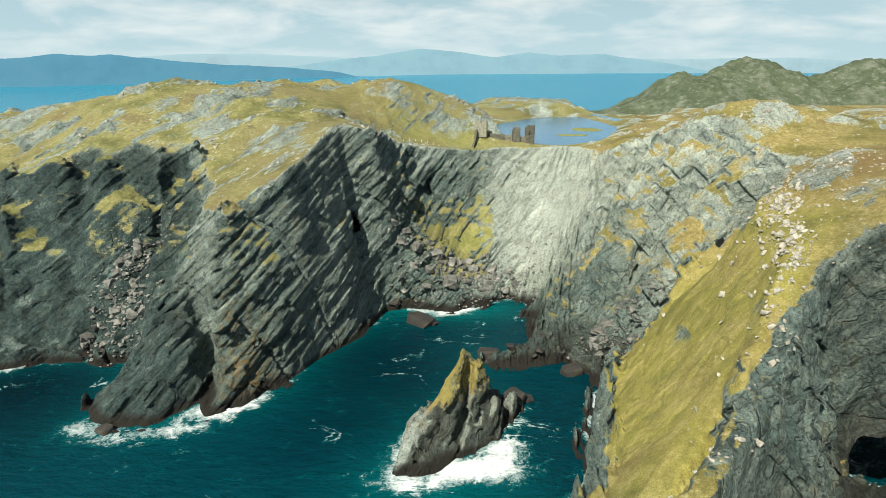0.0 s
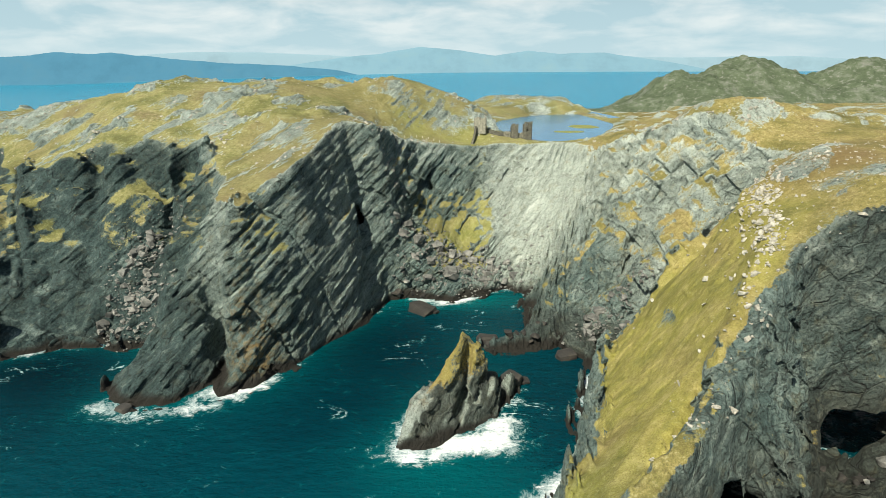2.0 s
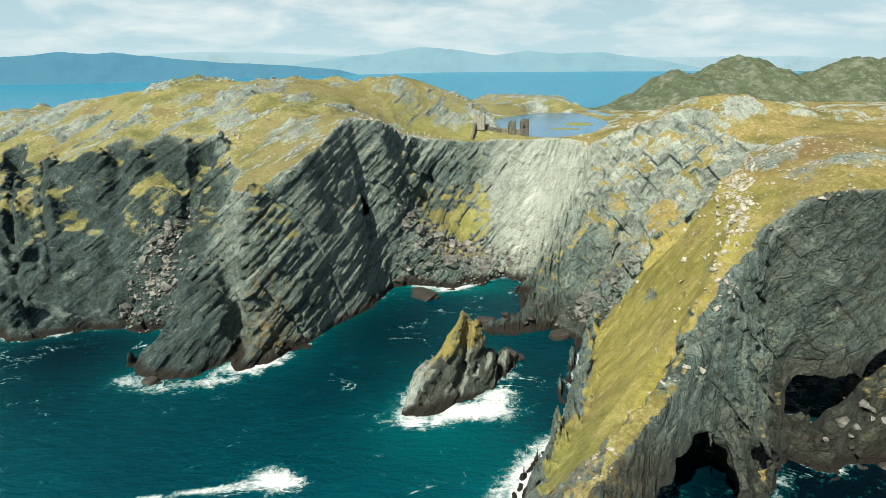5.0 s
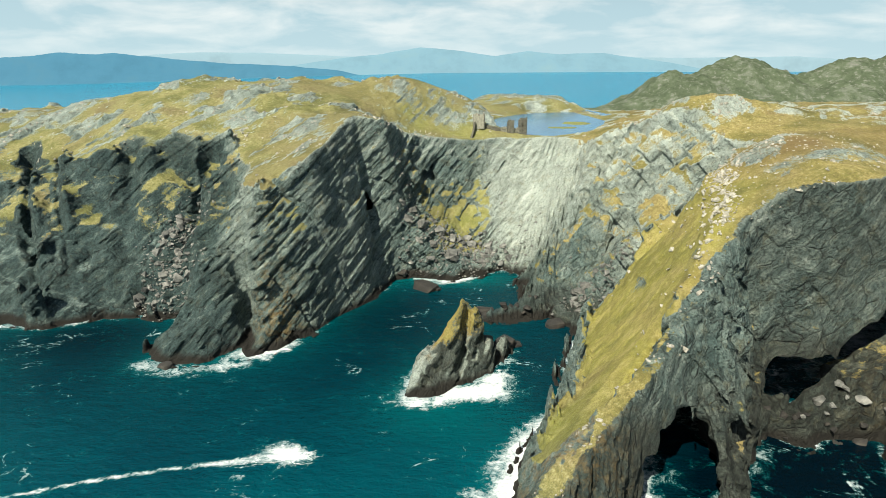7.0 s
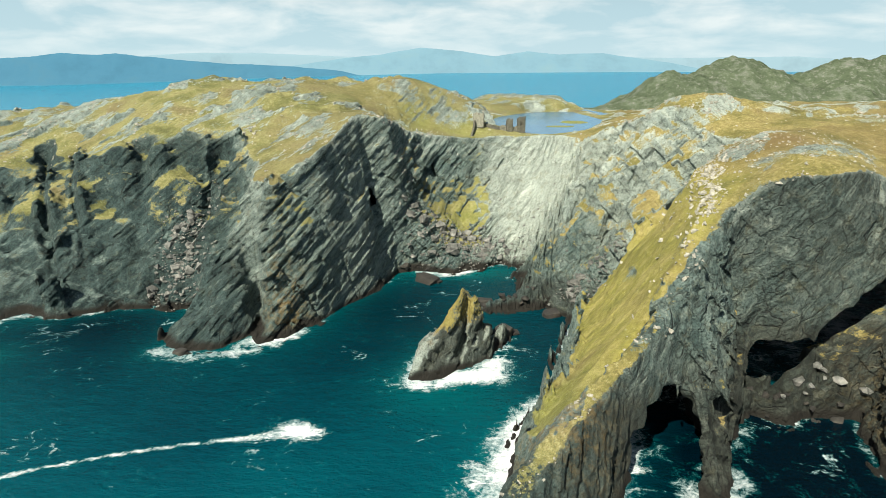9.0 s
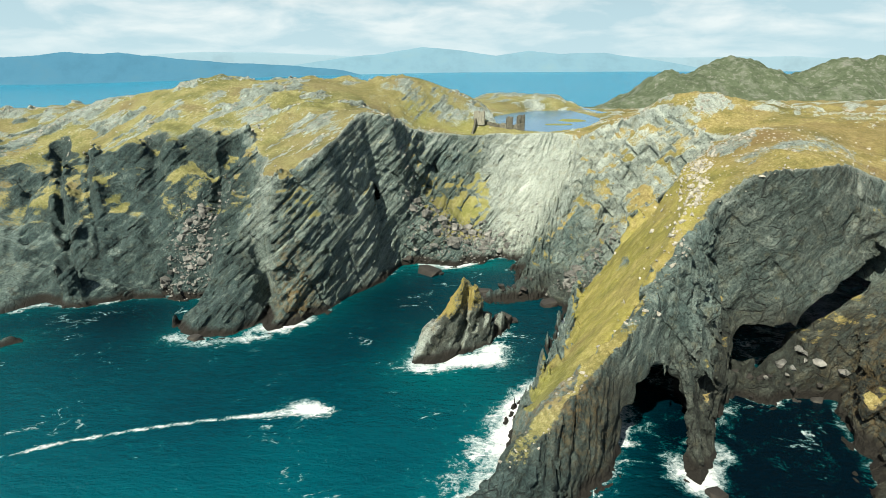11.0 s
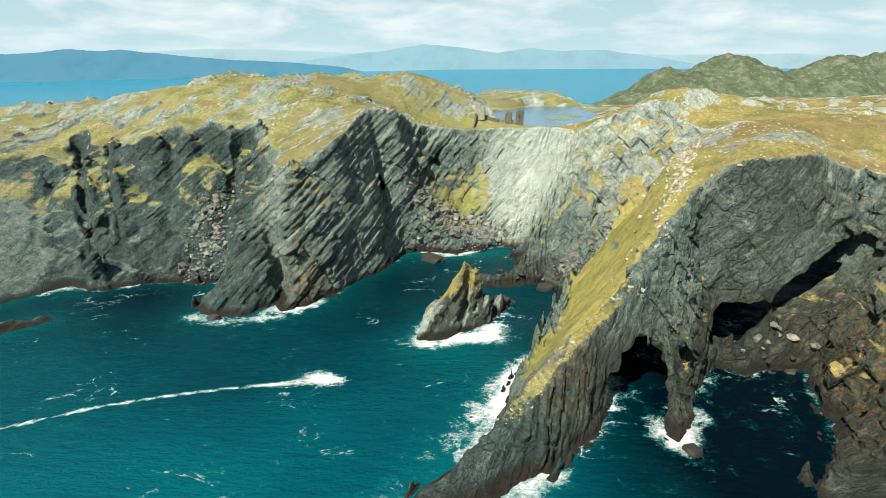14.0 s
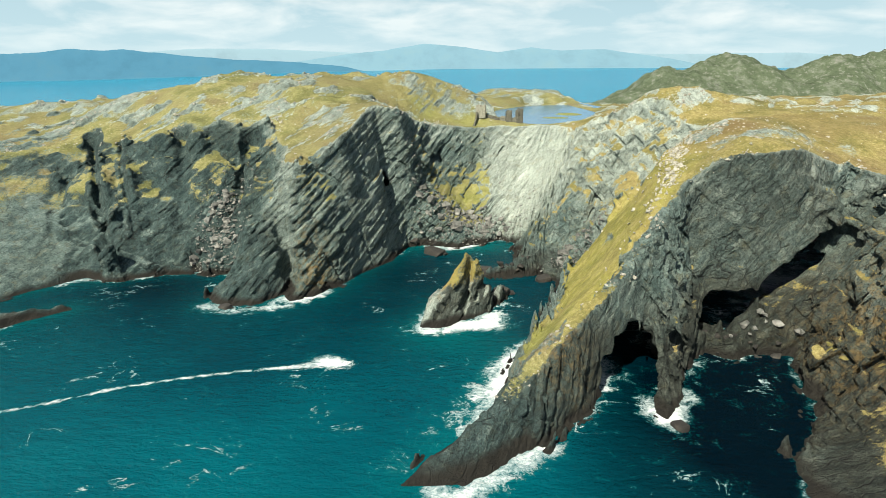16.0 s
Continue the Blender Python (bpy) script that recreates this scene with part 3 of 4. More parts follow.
def land_solid(x, y, z):
    d = carved(x, y, z, GROUND)
    near = (np.min(x) < 175) & (np.max(x) > 30) & (np.min(y) < 175) & (np.max(y) > 60)
    if near:
        d = hollow(d, x, y, z, (71, 120, 0), (14.5, 34, 24), -16)
        # the recess under the overhang, and the wedge and rubble that stand before it
        d = hollow(d, x, y, z, (121, 147, 17), (17, 18, 12), 0, 0.12)
        d = hollow(d, x, y, z, (151, 148, 36), (23, 21, 11), 0, 0.7)
        ripple = 1.6 * noise3(x / 5, y / 5, z / 7) + 0.8 * noise3(x / 2.1, y / 2.1, z / 3)
        for cx, cy, rx, ry, tall, lean in ((127, 142, 9, 9, 25, 0.25), (116, 141, 5, 6, 14, 0.1), (143, 146, 9, 9, 16, 0.0), (153, 150, 8, 8, 24, 0.1)):
            cone = 1 - np.sqrt(((x - cx - lean * z) / rx) ** 2 + ((y - cy) / ry) ** 2)
            d = np.maximum(d, tall * cone - z + ripple * 1.8)
    if (np.min(x) < 90) & (np.max(x) > 55) & (np.min(y) < 300) & (np.max(y) > 262):
        d = hollow(d, x, y, z, (69, 276, 19), (4, 9, 7), 20)
    if (np.min(x) < -25) & (np.max(x) > -160) & (np.min(y) < 350) & (np.max(y) > 290):
        d = hollow(d, x, y, z, (-44, 308, 44), (4, 9, 8), 0, -1.2)
    if (np.min(x) < 60) & (np.max(x) > 30) & (np.min(y) < 392) & (np.max(y) > 355):
        d = hollow(d, x, y, z, (45, 371, 62), (6, 6, 4), 0, -0.4)
    if (np.min(x) < 60) & (np.max(x) > 35) & (np.min(y) < 300) & (np.max(y) > 270):
        d = hollow(d, x, y, z, (46, 283, 9), (4.5, 8, 8), 0)
    return d


def net(solid, low, high, xs, ys, step, bottom, tile=16):
    """A skin round what is solid, tile by tile, on the lines xs, ys. low and high bound the surface's height on a stretch of ground."""
    BIG = 1 << 14
    keys, places, quads = [], [], []
    ni, nj = (len(xs) - 1) // tile * tile, (len(ys) - 1) // tile * tile
    for ti in range(0, ni, tile):
        for tj in range(0, nj, tile):
            box = xs[ti], ys[tj], xs[ti + tile], ys[tj + tile]
            lo, hi = low(*box), high(*box)
            lo, hi = max(lo - 2, bottom), hi + 2
            if hi <= bottom + step:
                continue
            k0, k1 = int(math.floor((lo - bottom) / step)), int(math.ceil((hi - bottom) / step)) + 1
            I, J, K = np.arange(ti, ti + tile + 1), np.arange(tj, tj + tile + 1), np.arange(k0, k1 + 1)
            x, y, z = np.meshgrid(xs[I].astype(np.float32), ys[J].astype(np.float32), (bottom + K * step).astype(np.float32), indexing="ij")
            d = solid(x, y, z)
            p = d > 0
            if p.all() or not p.any():
                continue
            d = np.clip(d, -6 * step, 6 * step)
            cnt = np.zeros((tile, tile, len(K) - 1), np.int8)
            for a in (0, 1):
                for b in (0, 1):
                    for c in (0, 1):
                        cnt += p[a:tile + a, b:tile + b, c:len(K) - 1 + c]
            ci, cj, ck = np.nonzero((cnt > 0) & (cnt < 8))
            acc, num = np.zeros((len(ci), 3)), np.zeros(len(ci))
            for axis in range(3):
                o1, o2 = [q for q in range(3) if q != axis]
                for a in (0, 1):
                    for b in (0, 1):
                        e = [0, 0, 0]
                        e[o1], e[o2] = a, b
                        f = list(e)
                        f[axis] = 1
                        d0, d1 = d[ci + e[0], cj + e[1], ck + e[2]], d[ci + f[0], cj + f[1], ck + f[2]]
                        hit = (d0 > 0) != (d1 > 0)
                        t = np.where(hit, d0 / np.where(hit, d0 - d1, 1), 0)
                        q = np.tile(np.array(e, float), (len(ci), 1))
                        q[:, axis] = t
                        acc += q * hit[:, None]
                        num += hit
            v = acc / num[:, None]
            for axis, lines, cell in ((0, xs, ci + ti), (1, ys, cj + tj)):
                v[:, axis] = lines[cell] + v[:, axis] * (lines[cell + 1] - lines[cell])
            v[:, 2] = bottom + (v[:, 2] + ck + k0) * step
            key = lambda i, j, k: ((i.astype(np.int64) + 1) * BIG + (j + 1)) * BIG + (k + 1)
            keys.append(key(ci + ti, cj + tj, ck + k0))
            places.append(v)
            for axis in range(3):
                sh = [tile, tile, len(K) - 1]
                a0 = p[:sh[0], :sh[1], :sh[2]]
                off = [0, 0, 0]
                off[axis] = 1
                a1 = p[off[0]:sh[0] + off[0], off[1]:sh[1] + off[1], off[2]:sh[2] + off[2]]
                for flip in (False, True):
                    i, j, k = np.nonzero((a0 & ~a1) if not flip else (~a0 & a1))
                    g = [i + ti, j + tj, k + k0]
                    o1, o2 = (axis + 1) % 3, (axis + 2) % 3
                    ring = []
                    for a, b in ((0, 0), (1, 0), (1, 1), (0, 1)):
                        h = [g[0].copy(), g[1].copy(), g[2].copy()]
                        h[o1] -= 1 - a
                        h[o2] -= 1 - b
                        ring.append(key(*h))
                    if flip:
                        ring.reverse()
                    quads.append(np.stack(ring, 1))
    keys, places, quads = np.concatenate(keys), np.concatenate(places), np.concatenate(quads)
    order = np.argsort(keys)
    keys, places = keys[order], places[order]
    at = np.clip(np.searchsorted(keys, quads), 0, len(keys) - 1)
    good = (keys[at] == quads).all(axis=1)
    return places, at[good]


def mesh_of(name, verts, faces):
    me = bpy.data.meshes.new(name)
    n, f = len(verts), len(faces)
    me.vertices.add(n)
    me.vertices.foreach_set("co", np.asarray(verts, np.float32).ravel())
    me.loops.add(f * 4)
    me.loops.foreach_set("vertex_index", np.asarray(faces, np.int32).ravel())
    me.polygons.add(f)
    me.polygons.foreach_set("loop_start", np.arange(0, f * 4, 4, dtype=np.int32))
    me.update(calc_edges=True)
    return me


def paint(me, name, values):
    a = me.attributes.new(name, "FLOAT", "POINT")
    a.data.foreach_set("value", np.asarray(values, np.float32))


def normals_of(verts, faces):
    a, b, c, d = (verts[faces[:, k]] for k in range(4))
    fn = np.cross(c - a, d - b)
    vn = np.zeros_like(verts)
    for k in range(4):
        for axis in range(3):
            vn[:, axis] += np.bincount(faces[:, k], weights=fn[:, axis], minlength=len(verts))
    return vn / np.maximum(np.linalg.norm(vn, axis=1), 1e-9)[:, None]


def blurred(values, faces, rounds):
    """Values at the corners, evened out over the skin."""
    n = len(values)
    for _ in range(rounds):
        m = values[faces].mean(axis=1)
        s, c = np.zeros(n), np.zeros(n)
        for k in range(4):
            s += np.bincount(faces[:, k], weights=m, minlength=n)
            c += np.bincount(faces[:, k], minlength=n)
        values = np.where(c > 0, s / np.maximum(c, 1), values)
    return values


# turfed ledges on the cliffs: place, reach, height of the patch, strength
LEDGES = [(-152, 312, 54, 14, 9, 0.5), (-162, 300, 40, 9, 7, 0.4), (-140, 318, 62, 7, 9, 0.45), (-198, 290, 44, 8, 14, 0.4), (-195, 265, 24, 6, 9, 0.35), (-86, 262, 56, 11, 10, 0.55), (-92, 248, 44, 7, 8, 0.45)]


def dress(me, v, f):
    """Where turf, pale stone, lichen and wet rock lie."""
    x, y, z = v.T
    n = normals_of(v, f)
    nz = blurred(n[:, 2], f, 4)
    patch = fbm(x / 18, y / 18, z / 18, 4)
    crest = (52 * (x - 44) - 56 * (y - 105)) / 76.4
    fin = smooth(98, 108, y) * (1 - smooth(205, 222, y)) * (1 - smooth(108, 122, x)) * smooth(3, -2, crest + 1.5 * patch)
    fin = fin * smooth(4, 11, outline_distance(x, y, [(10, 90), (25, 127), (41, 151), (48, 180), (57, 205), (64, 222)], False) + 3 * patch)
    ledge = sum(k * np.exp(-((x - a) / r) ** 2 - ((y - b) / 22) ** 2 - ((z - c) / t) ** 2) for a, b, c, r, t, k in LEDGES)
    tops = smooth(-4, 6, outline_distance(x, y, RIM))
    bias = 0.5 * fin - 0.3 * blob(x, y, 100, 700, 80, 30) + 0.12 * smooth(68, 92, x) * smooth(212, 240, y) * (1 - tops) - 0.8 * blob(x, y, 142, 217, 8, 5) + 0.05 * tops + 0.55 * blob(x, y, 8, 337, 17, 17) * smooth(52, 44, z) - 0.6 * smooth(26, 38, x) * smooth(88, 72, x) * smooth(300, 312, y) * smooth(386, 380, y) + 0.25 * blob(x, y, -84, 238, 10, 12) + ledge - 0.5 * blob(x, y, -8, 364, 24, 13) * smooth(44, 52, z)
    g = (nz + bias + 0.2 * patch - 0.42 * outcrops(x, y) * tops - 0.8) * 3.0 + 0.5
    g = g * smooth(8, 15, z + 3 * patch) * np.where(x < -30, smooth(28, 42, z + 5 * patch), 1)
    paint(me, "grass", np.clip(g, 0, 1))
    # bleached tops and scree; the slab's colour is lifted in place of light
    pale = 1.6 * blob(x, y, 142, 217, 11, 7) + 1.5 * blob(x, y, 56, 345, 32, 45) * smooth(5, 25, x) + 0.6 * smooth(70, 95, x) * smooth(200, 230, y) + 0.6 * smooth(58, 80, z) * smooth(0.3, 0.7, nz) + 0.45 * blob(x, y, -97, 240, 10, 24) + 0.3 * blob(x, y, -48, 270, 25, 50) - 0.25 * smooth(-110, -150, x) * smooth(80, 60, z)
    # shade put into the rock's colour, besides the dark stone of the west
    paint(me, "slate_shade", np.clip(0.6 * blob(x, y, 100, 700, 80, 30) + 1.2 * smooth(-98, -125, x) * smooth(92, 70, z) * smooth(0.9, 0.74, nz) + 0.9 * smooth(15, 7, z + 3 * patch) * smooth(10, 25, x) * smooth(215, 230, y) * smooth(300, 285, y) + 1.5 * blob(x, y, -112, 204, 24, 20) + (0.12 + 0.45 * smooth(92, 108, x) + 0.9 * smooth(42, 14, z)) * smooth(-1, 4, crest) * smooth(165, 148, y) + 0.8 * smooth(105, 85, y) * smooth(-30, 0, x), 0, 1))
    paint(me, "east", east_side(x, y))
    paint(me, "massive", np.clip(massive_side(x, y) + 0.7 * smooth(60, 80, x) * smooth(205, 235, y), 0, 1))
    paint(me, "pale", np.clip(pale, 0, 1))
    paint(me, "lichen", np.clip(0.6 * blob(x, y, 32, 98, 14, 14) + 0.6 * blob(x, y, -75, 210, 12, 12) + 0.5 * blob(x, y, 160, 90, 25, 40), 0, 1))
    paint(me, "wet", np.clip(1 - smooth(1.2, 4.6, z + 2.0 * patch), 0, 1))
    paint(me, "lush", np.clip(fin + 0.9 * blob(x, y, 14, 338, 25, 20) + blob(x, y, 0, 392, 40, 14), 0, 1))
    paint(me, "heath", np.clip(0.8 * blob(x, y, 135, 200, 22, 16) + 0.35 * smooth(0.1, 0.6, fbm(x / 45, y / 45, 30.0, 3)), 0, 1))
    flat = blurred(np.clip(g, 0, 1), f, 1)[f].mean(axis=1) > 0.5
    me.polygons.foreach_set("use_smooth", flat)


MAIN = (-345.0, 262.0, 16.0, 470.0)
GROUND = Field(MAIN[0] - 30, MAIN[1] + 30, MAIN[2] - 30, MAIN[3] + 30, 1.0, land_height)


def tile_bounds(field, margin=5):
    def bound(pick, sign):
        def f(xa, ya, xb, yb):
            i0, i1 = int((xa - margin - field.x0) / field.step), int((xb + margin - field.x0) / field.step) + 1
            j0, j1 = int((ya - margin - field.y0) / field.step), int((yb + margin - field.y0) / field.step) + 1
            part = np.s_[max(i0, 0):i1, max(j0, 0):j1]
            return float(pick(field.h[part])) + sign * 5.5 * float(field.g[part].max())
        return f
    return bound(np.min, -1), bound(np.max, 1)


def paced(lo, hi, places, steps):
    """Lines from lo to hi whose spacing follows the steps given at the places."""
    out = [lo]
    while out[-1] < hi:
        out.append(out[-1] + float(np.interp(out[-1], places, steps)))
    return np.array(out)


GRID_X = paced(MAIN[0], MAIN[1], [-300, -240, -150, 160, 200, 240], [1.0, 0.75, 0.6, 0.6, 0.8, 1.0])
GRID_Y = paced(MAIN[2], MAIN[3], [60, 150, 260, 340, 390, 420], [0.5, 0.52, 0.6, 0.68, 0.9, 1.2])
SURFACE = np.full((int(MAIN[1] - MAIN[0]) + 20, int(MAIN[3] - MAIN[2]) + 20), -9.0)


def ground_at(x, y):
    i, j = int(x - MAIN[0]), int(y - MAIN[2])
    return SURFACE[i, j] if SURFACE[i, j] > -9 else SURFACE[max(i - 1, 0):i + 2, max(j - 1, 0):j + 2].max()


def build_headland():
    low, high = tile_bounds(GROUND)
    v, f = net(land_solid, low, high, GRID_X, GRID_Y, 0.6, -4.0)
    me = mesh_of("ground", v, f)
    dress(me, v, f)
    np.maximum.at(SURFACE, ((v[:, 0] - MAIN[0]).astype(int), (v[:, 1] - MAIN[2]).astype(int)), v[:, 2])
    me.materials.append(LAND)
    ob = new("ground", me)
    tagged(ob, "grey bedded sea cliffs with grass-topped headland and ridges", "cliff", kind="structure")


build_headland()


def grid_faces(a, b):
    i, j = np.meshgrid(np.arange(a - 1), np.arange(b - 1), indexing="ij")
    k = (i * b + j).ravel()
    return np.stack([k, k + b, k + b + 1, k + 1], 1)


def spread(lo, hi, step, ends, grow=1.25):
    """Even steps from lo to hi, then wider and wider out to the ends."""
    xs = list(np.arange(lo, hi + step, step))
    s = step
    while xs[-1] < ends[1]:
        s *= grow
        xs.append(xs[-1] + s)
    s = step
    while xs[0] > ends[0]:
        s *= grow
        xs.insert(0, xs[0] - s)
    return np.array(xs)


def build_moor():
    """The land beyond the headland, out to the far shore."""
    xs, ys = spread(-360, 300, 5, (-880, 880), 1.15), spread(-60, 760, 5, (-150, 1380), 1.15)
    x, y = np.meshgrid(xs, ys, indexing="ij")
    h = land_height(x, y)
    inner = np.minimum(np.minimum(x - MAIN[0], MAIN[1] - x), np.minimum(y - MAIN[2], MAIN[3] - y))
    h = np.where(inner > 0, np.minimum(h, h - 25 * smooth(4, 14, inner)), h)
    v = np.stack([x.ravel(), y.ravel(), h.ravel()], 1)
    f = grid_faces(len(xs), len(ys))
    deep = (inner.ravel()[f] > 16).all(axis=1) | (v[f, 2] < -8).all(axis=1)
    f = f[~deep]
    me = mesh_of("moor", v, f)
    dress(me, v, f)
    me.materials.append(LAND)
    tagged(new("moor_ground", me), "rolling moorland of yellow grass and grey outcrops", "moor", kind="structure")


build_moor()


def build_sea():
    xs, ys = spread(-330, 260, 2.0, (-4700, 4700), 1.2), spread(-130, 330, 2.0, (-1500, 4700), 1.2)
    x, y = np.meshgrid(xs, ys, indexing="ij")
    d = -outline_distance(x, y, SHORE)
    d = np.minimum(d, -outline_distance(x, y, STACK_FOOT))
    d = np.minimum(d, -outline_distance(x, y, SKERRY))
    r = np.hypot(x, y)
    z = np.interp(x / np.maximum(y, 1), [-0.7, -0.43, -0.25, 0.0, 0.28], [0, 32, 58, 80, 87]) * smooth(900, 4700, y) * 1.1
    v = np.stack([x.ravel(), y.ravel(), z.ravel()], 1)
    f = grid_faces(len(xs), len(ys))
    me = mesh_of("sea", v, f)
    dd = np.clip(d, 0, None)
    gx, gy = np.gradient(d, xs, ys)
    open_side = smooth(-0.3, 0.7, -gy) * smooth(320, 200, y)
    surf = np.clip(1.8 * blob(x, y, 10, 164, 28, 22) + blob(x, y, 10, 85, 25, 45) + 1.0 * blob(x, y, -110, 182, 34, 12) + 0.5 * blob(x, y, 0, 290, 40, 14) + 0.15 * blob(x, y, 90, 85, 30, 20) + 0.8 * blob(x, y, -215, 162, 30, 14) + 0.5 * blob(x, y, 45, 160, 14, 40), 0, 1)
    reach = 2.2 + 3.0 * open_side + 7.0 * surf
    foam = 0.62 * np.exp(-(dd / reach) ** 2) + (0.22 + 0.42 * surf) * np.exp(-dd / (reach * 1.8))
    swell = fbm(x / 40, y / 40, 2.0, 3)
    foam = foam * (0.85 + 0.7 * swell) - 0.22 + 0.3 * swell * np.exp(-dd / 40)
    line = outline_distance(x, y, STREAK, False)
    foam = np.maximum(foam, 1.1 * np.exp(-(line / (1.05 + 2.2 * smooth(-85, -52, x))) ** 2))
    foam = np.maximum(foam, 1.5 * blob(x, y, STREAK[-1][0] - 4, STREAK[-1][1] - 1, 9, 5))
    foam = np.maximum(foam, 1.5 * blob(x, y, 8, 164, 17, 7) + 1.1 * blob(x, y, 20, 176, 9, 9) + 0.8 * blob(x, y, -13, 158, 10, 6))
    foam = np.maximum(foam, 0.95 * np.exp(-(outline_distance(x, y, [(-6, 42), (4, 44), (19, 58), (30, 66)], False) / 6.5) ** 2) + 0.75 * np.exp(-(outline_distance(x, y, [(-22, 46), (-14, 62), (-2, 80), (9, 100), (18, 122)], False) / 7.0) ** 2) * (0.75 + 0.6 * swell))
    foam = np.maximum(foam, 0.8 * np.exp(-(outline_distance(x, y, [(-130, 188), (-116, 183), (-100, 185), (-86, 189)], False) / 6.0) ** 2))
    paint(me, "foam", foam.ravel() * (r.ravel() < 900))
    paint(me, "shoal", (0.35 * np.exp(-dd / 9) * smooth(40, 10, x) + 0.6 * blob(x, y, 12, 300, 40, 16) + 0.3 * blob(x, y, 0, 150, 25, 20)).ravel())
    # patches of painted shade on the water below the cliffs
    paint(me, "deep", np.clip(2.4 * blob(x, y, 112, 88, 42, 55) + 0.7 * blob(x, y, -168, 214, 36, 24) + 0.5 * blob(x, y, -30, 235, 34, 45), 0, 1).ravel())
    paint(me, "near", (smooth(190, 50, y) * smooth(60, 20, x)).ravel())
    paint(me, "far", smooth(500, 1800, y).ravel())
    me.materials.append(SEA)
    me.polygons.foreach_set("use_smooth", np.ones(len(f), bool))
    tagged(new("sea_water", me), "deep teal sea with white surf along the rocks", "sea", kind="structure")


STACK_FOOT = [(-14, 163), (-6, 162), (3, 166), (12.5, 175), (19, 183), (22, 192), (27, 203), (21, 208), (8, 204), (-4, 196), (-12, 180)]
SKERRY = [(-250, 148), (-216, 158), (-207, 168), (-195, 181), (-200, 186), (-214, 176), (-240, 165)]
STREAK = [(-175, 82), (-155, 91), (-131, 104), (-112, 111), (-90, 117), (-70, 121), (-56, 124), (-48, 127)]
build_sea()


# ---- rocks in the sea ----
def stack_height(x, y):
    """A spire whose crest runs down seawards from the peak; p along the crest, s across it."""
    d = outline_distance(x, y, STACK_FOOT)
    p = -0.548 * (x - 7) - 0.836 * (y - 195)
    s = 0.836 * (x - 7) - 0.548 * (y - 195)
    crest = np.interp(p, [-20, -15, -9, -6, -3, 0, 3, 11, 18, 24, 29, 36, 40], [3, 8, 8, 10, 20, 30, 28.5, 25, 21, 16.5, 12, 5, 0])
    wide = np.where(s > 0, np.interp(p, [-20, 5, 22, 40], [11, 16, 14, 4]), 8.5)
    side = np.clip(1 - np.abs(s) / wide, 0, 1)
    h = crest * np.where(s > 0, np.interp(side, [0, 0.12, 0.4, 0.62, 1], [0, 0.3, 0.5, 0.88, 1]), side ** 0.5)
    h = h * (1 - 0.28 * np.exp(-(outline_distance(x, y, [(8, 193), (7, 184), (6, 176), (5, 168)], False) / 1.3) ** 2))
    h = np.maximum(h, 8.5 * blob(x, y, 23, 201, 4, 5) - 0.5)
    return np.where(d <= 0, np.maximum(d * 1.5, -9) - 0.3, np.maximum(h, np.minimum(d, 2.0)))


def skerry_height(x, y):
    d = outline_distance(x, y, SKERRY)
    return np.where(d > 0, np.minimum(d * 1.1, 4.5) * (0.7 + 0.5 * fbm(x / 9, y / 9, 1.0, 3)), d - 0.3)


def build_rock(name, height, box, step, label, rough):
    field = Field(box[0] - 12, box[1] + 12, box[2] - 12, box[3] + 12, 0.6, height)
    low, high = tile_bounds(field, 4)
    v, f = net(lambda x, y, z: carved(x, y, z, field, rough), low, high, np.arange(box[0], box[1], step), np.arange(box[2], box[3], step), step, -3.0)
    me = mesh_of(name, v, f)
    dress(me, v, f)
    x, y, z = v.T
    if name == "rock_pinnacle":
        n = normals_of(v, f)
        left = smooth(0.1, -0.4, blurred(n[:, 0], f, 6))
        # sunlit and shaded sides put into the colour: left paler and warmer, right darker
        for key, val in (("grass", np.clip(smooth(12, 19, z) * (0.5 + 0.8 * left), 0, 1)), ("lush", smooth(14, 20, z)), ("pale", 0.3 + 0.45 * left), ("slate_shade", 0.85 * (1 - left)),
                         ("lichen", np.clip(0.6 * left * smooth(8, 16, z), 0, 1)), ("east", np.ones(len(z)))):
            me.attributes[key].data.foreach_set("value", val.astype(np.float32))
    me.materials.append(LAND)
    return tagged(new(name, me), label, "rock")


def split_cap(ob, low):
    """Take the turf off the top of a rock and hang it under the rock as a part."""
    me = ob.data
    bm = bmesh.new()
    bm.from_mesh(me)
    layer = bm.verts.layers.float["grass"]
    cap = [f for f in bm.faces if f.calc_center_median().z > low and sum(v[layer] for v in f.verts) > 2.4]
    keep = set(cap)
    top = bm.copy()
    top.faces.ensure_lookup_table()
    index = {f.index for f in keep}
    bmesh.ops.delete(top, geom=[f for f in top.faces if f.index not in index], context="FACES")
    bmesh.ops.delete(bm, geom=cap, context="FACES")
    bm.to_mesh(me)
    turf = bpy.data.meshes.new("turf_cap")
    top.to_mesh(turf)
    turf.materials.append(LAND)
    cover = new("turf_cap", turf)
    cover.parent = ob
    cover["label"] = "yellow-green turf cap"


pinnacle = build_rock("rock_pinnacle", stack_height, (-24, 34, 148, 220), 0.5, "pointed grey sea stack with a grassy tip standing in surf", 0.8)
split_cap(pinnacle, 13)
build_rock("skerry", skerry_height, (-262, -186, 136, 196), 0.6, "low brown skerry ringed with white surf", 0.5)


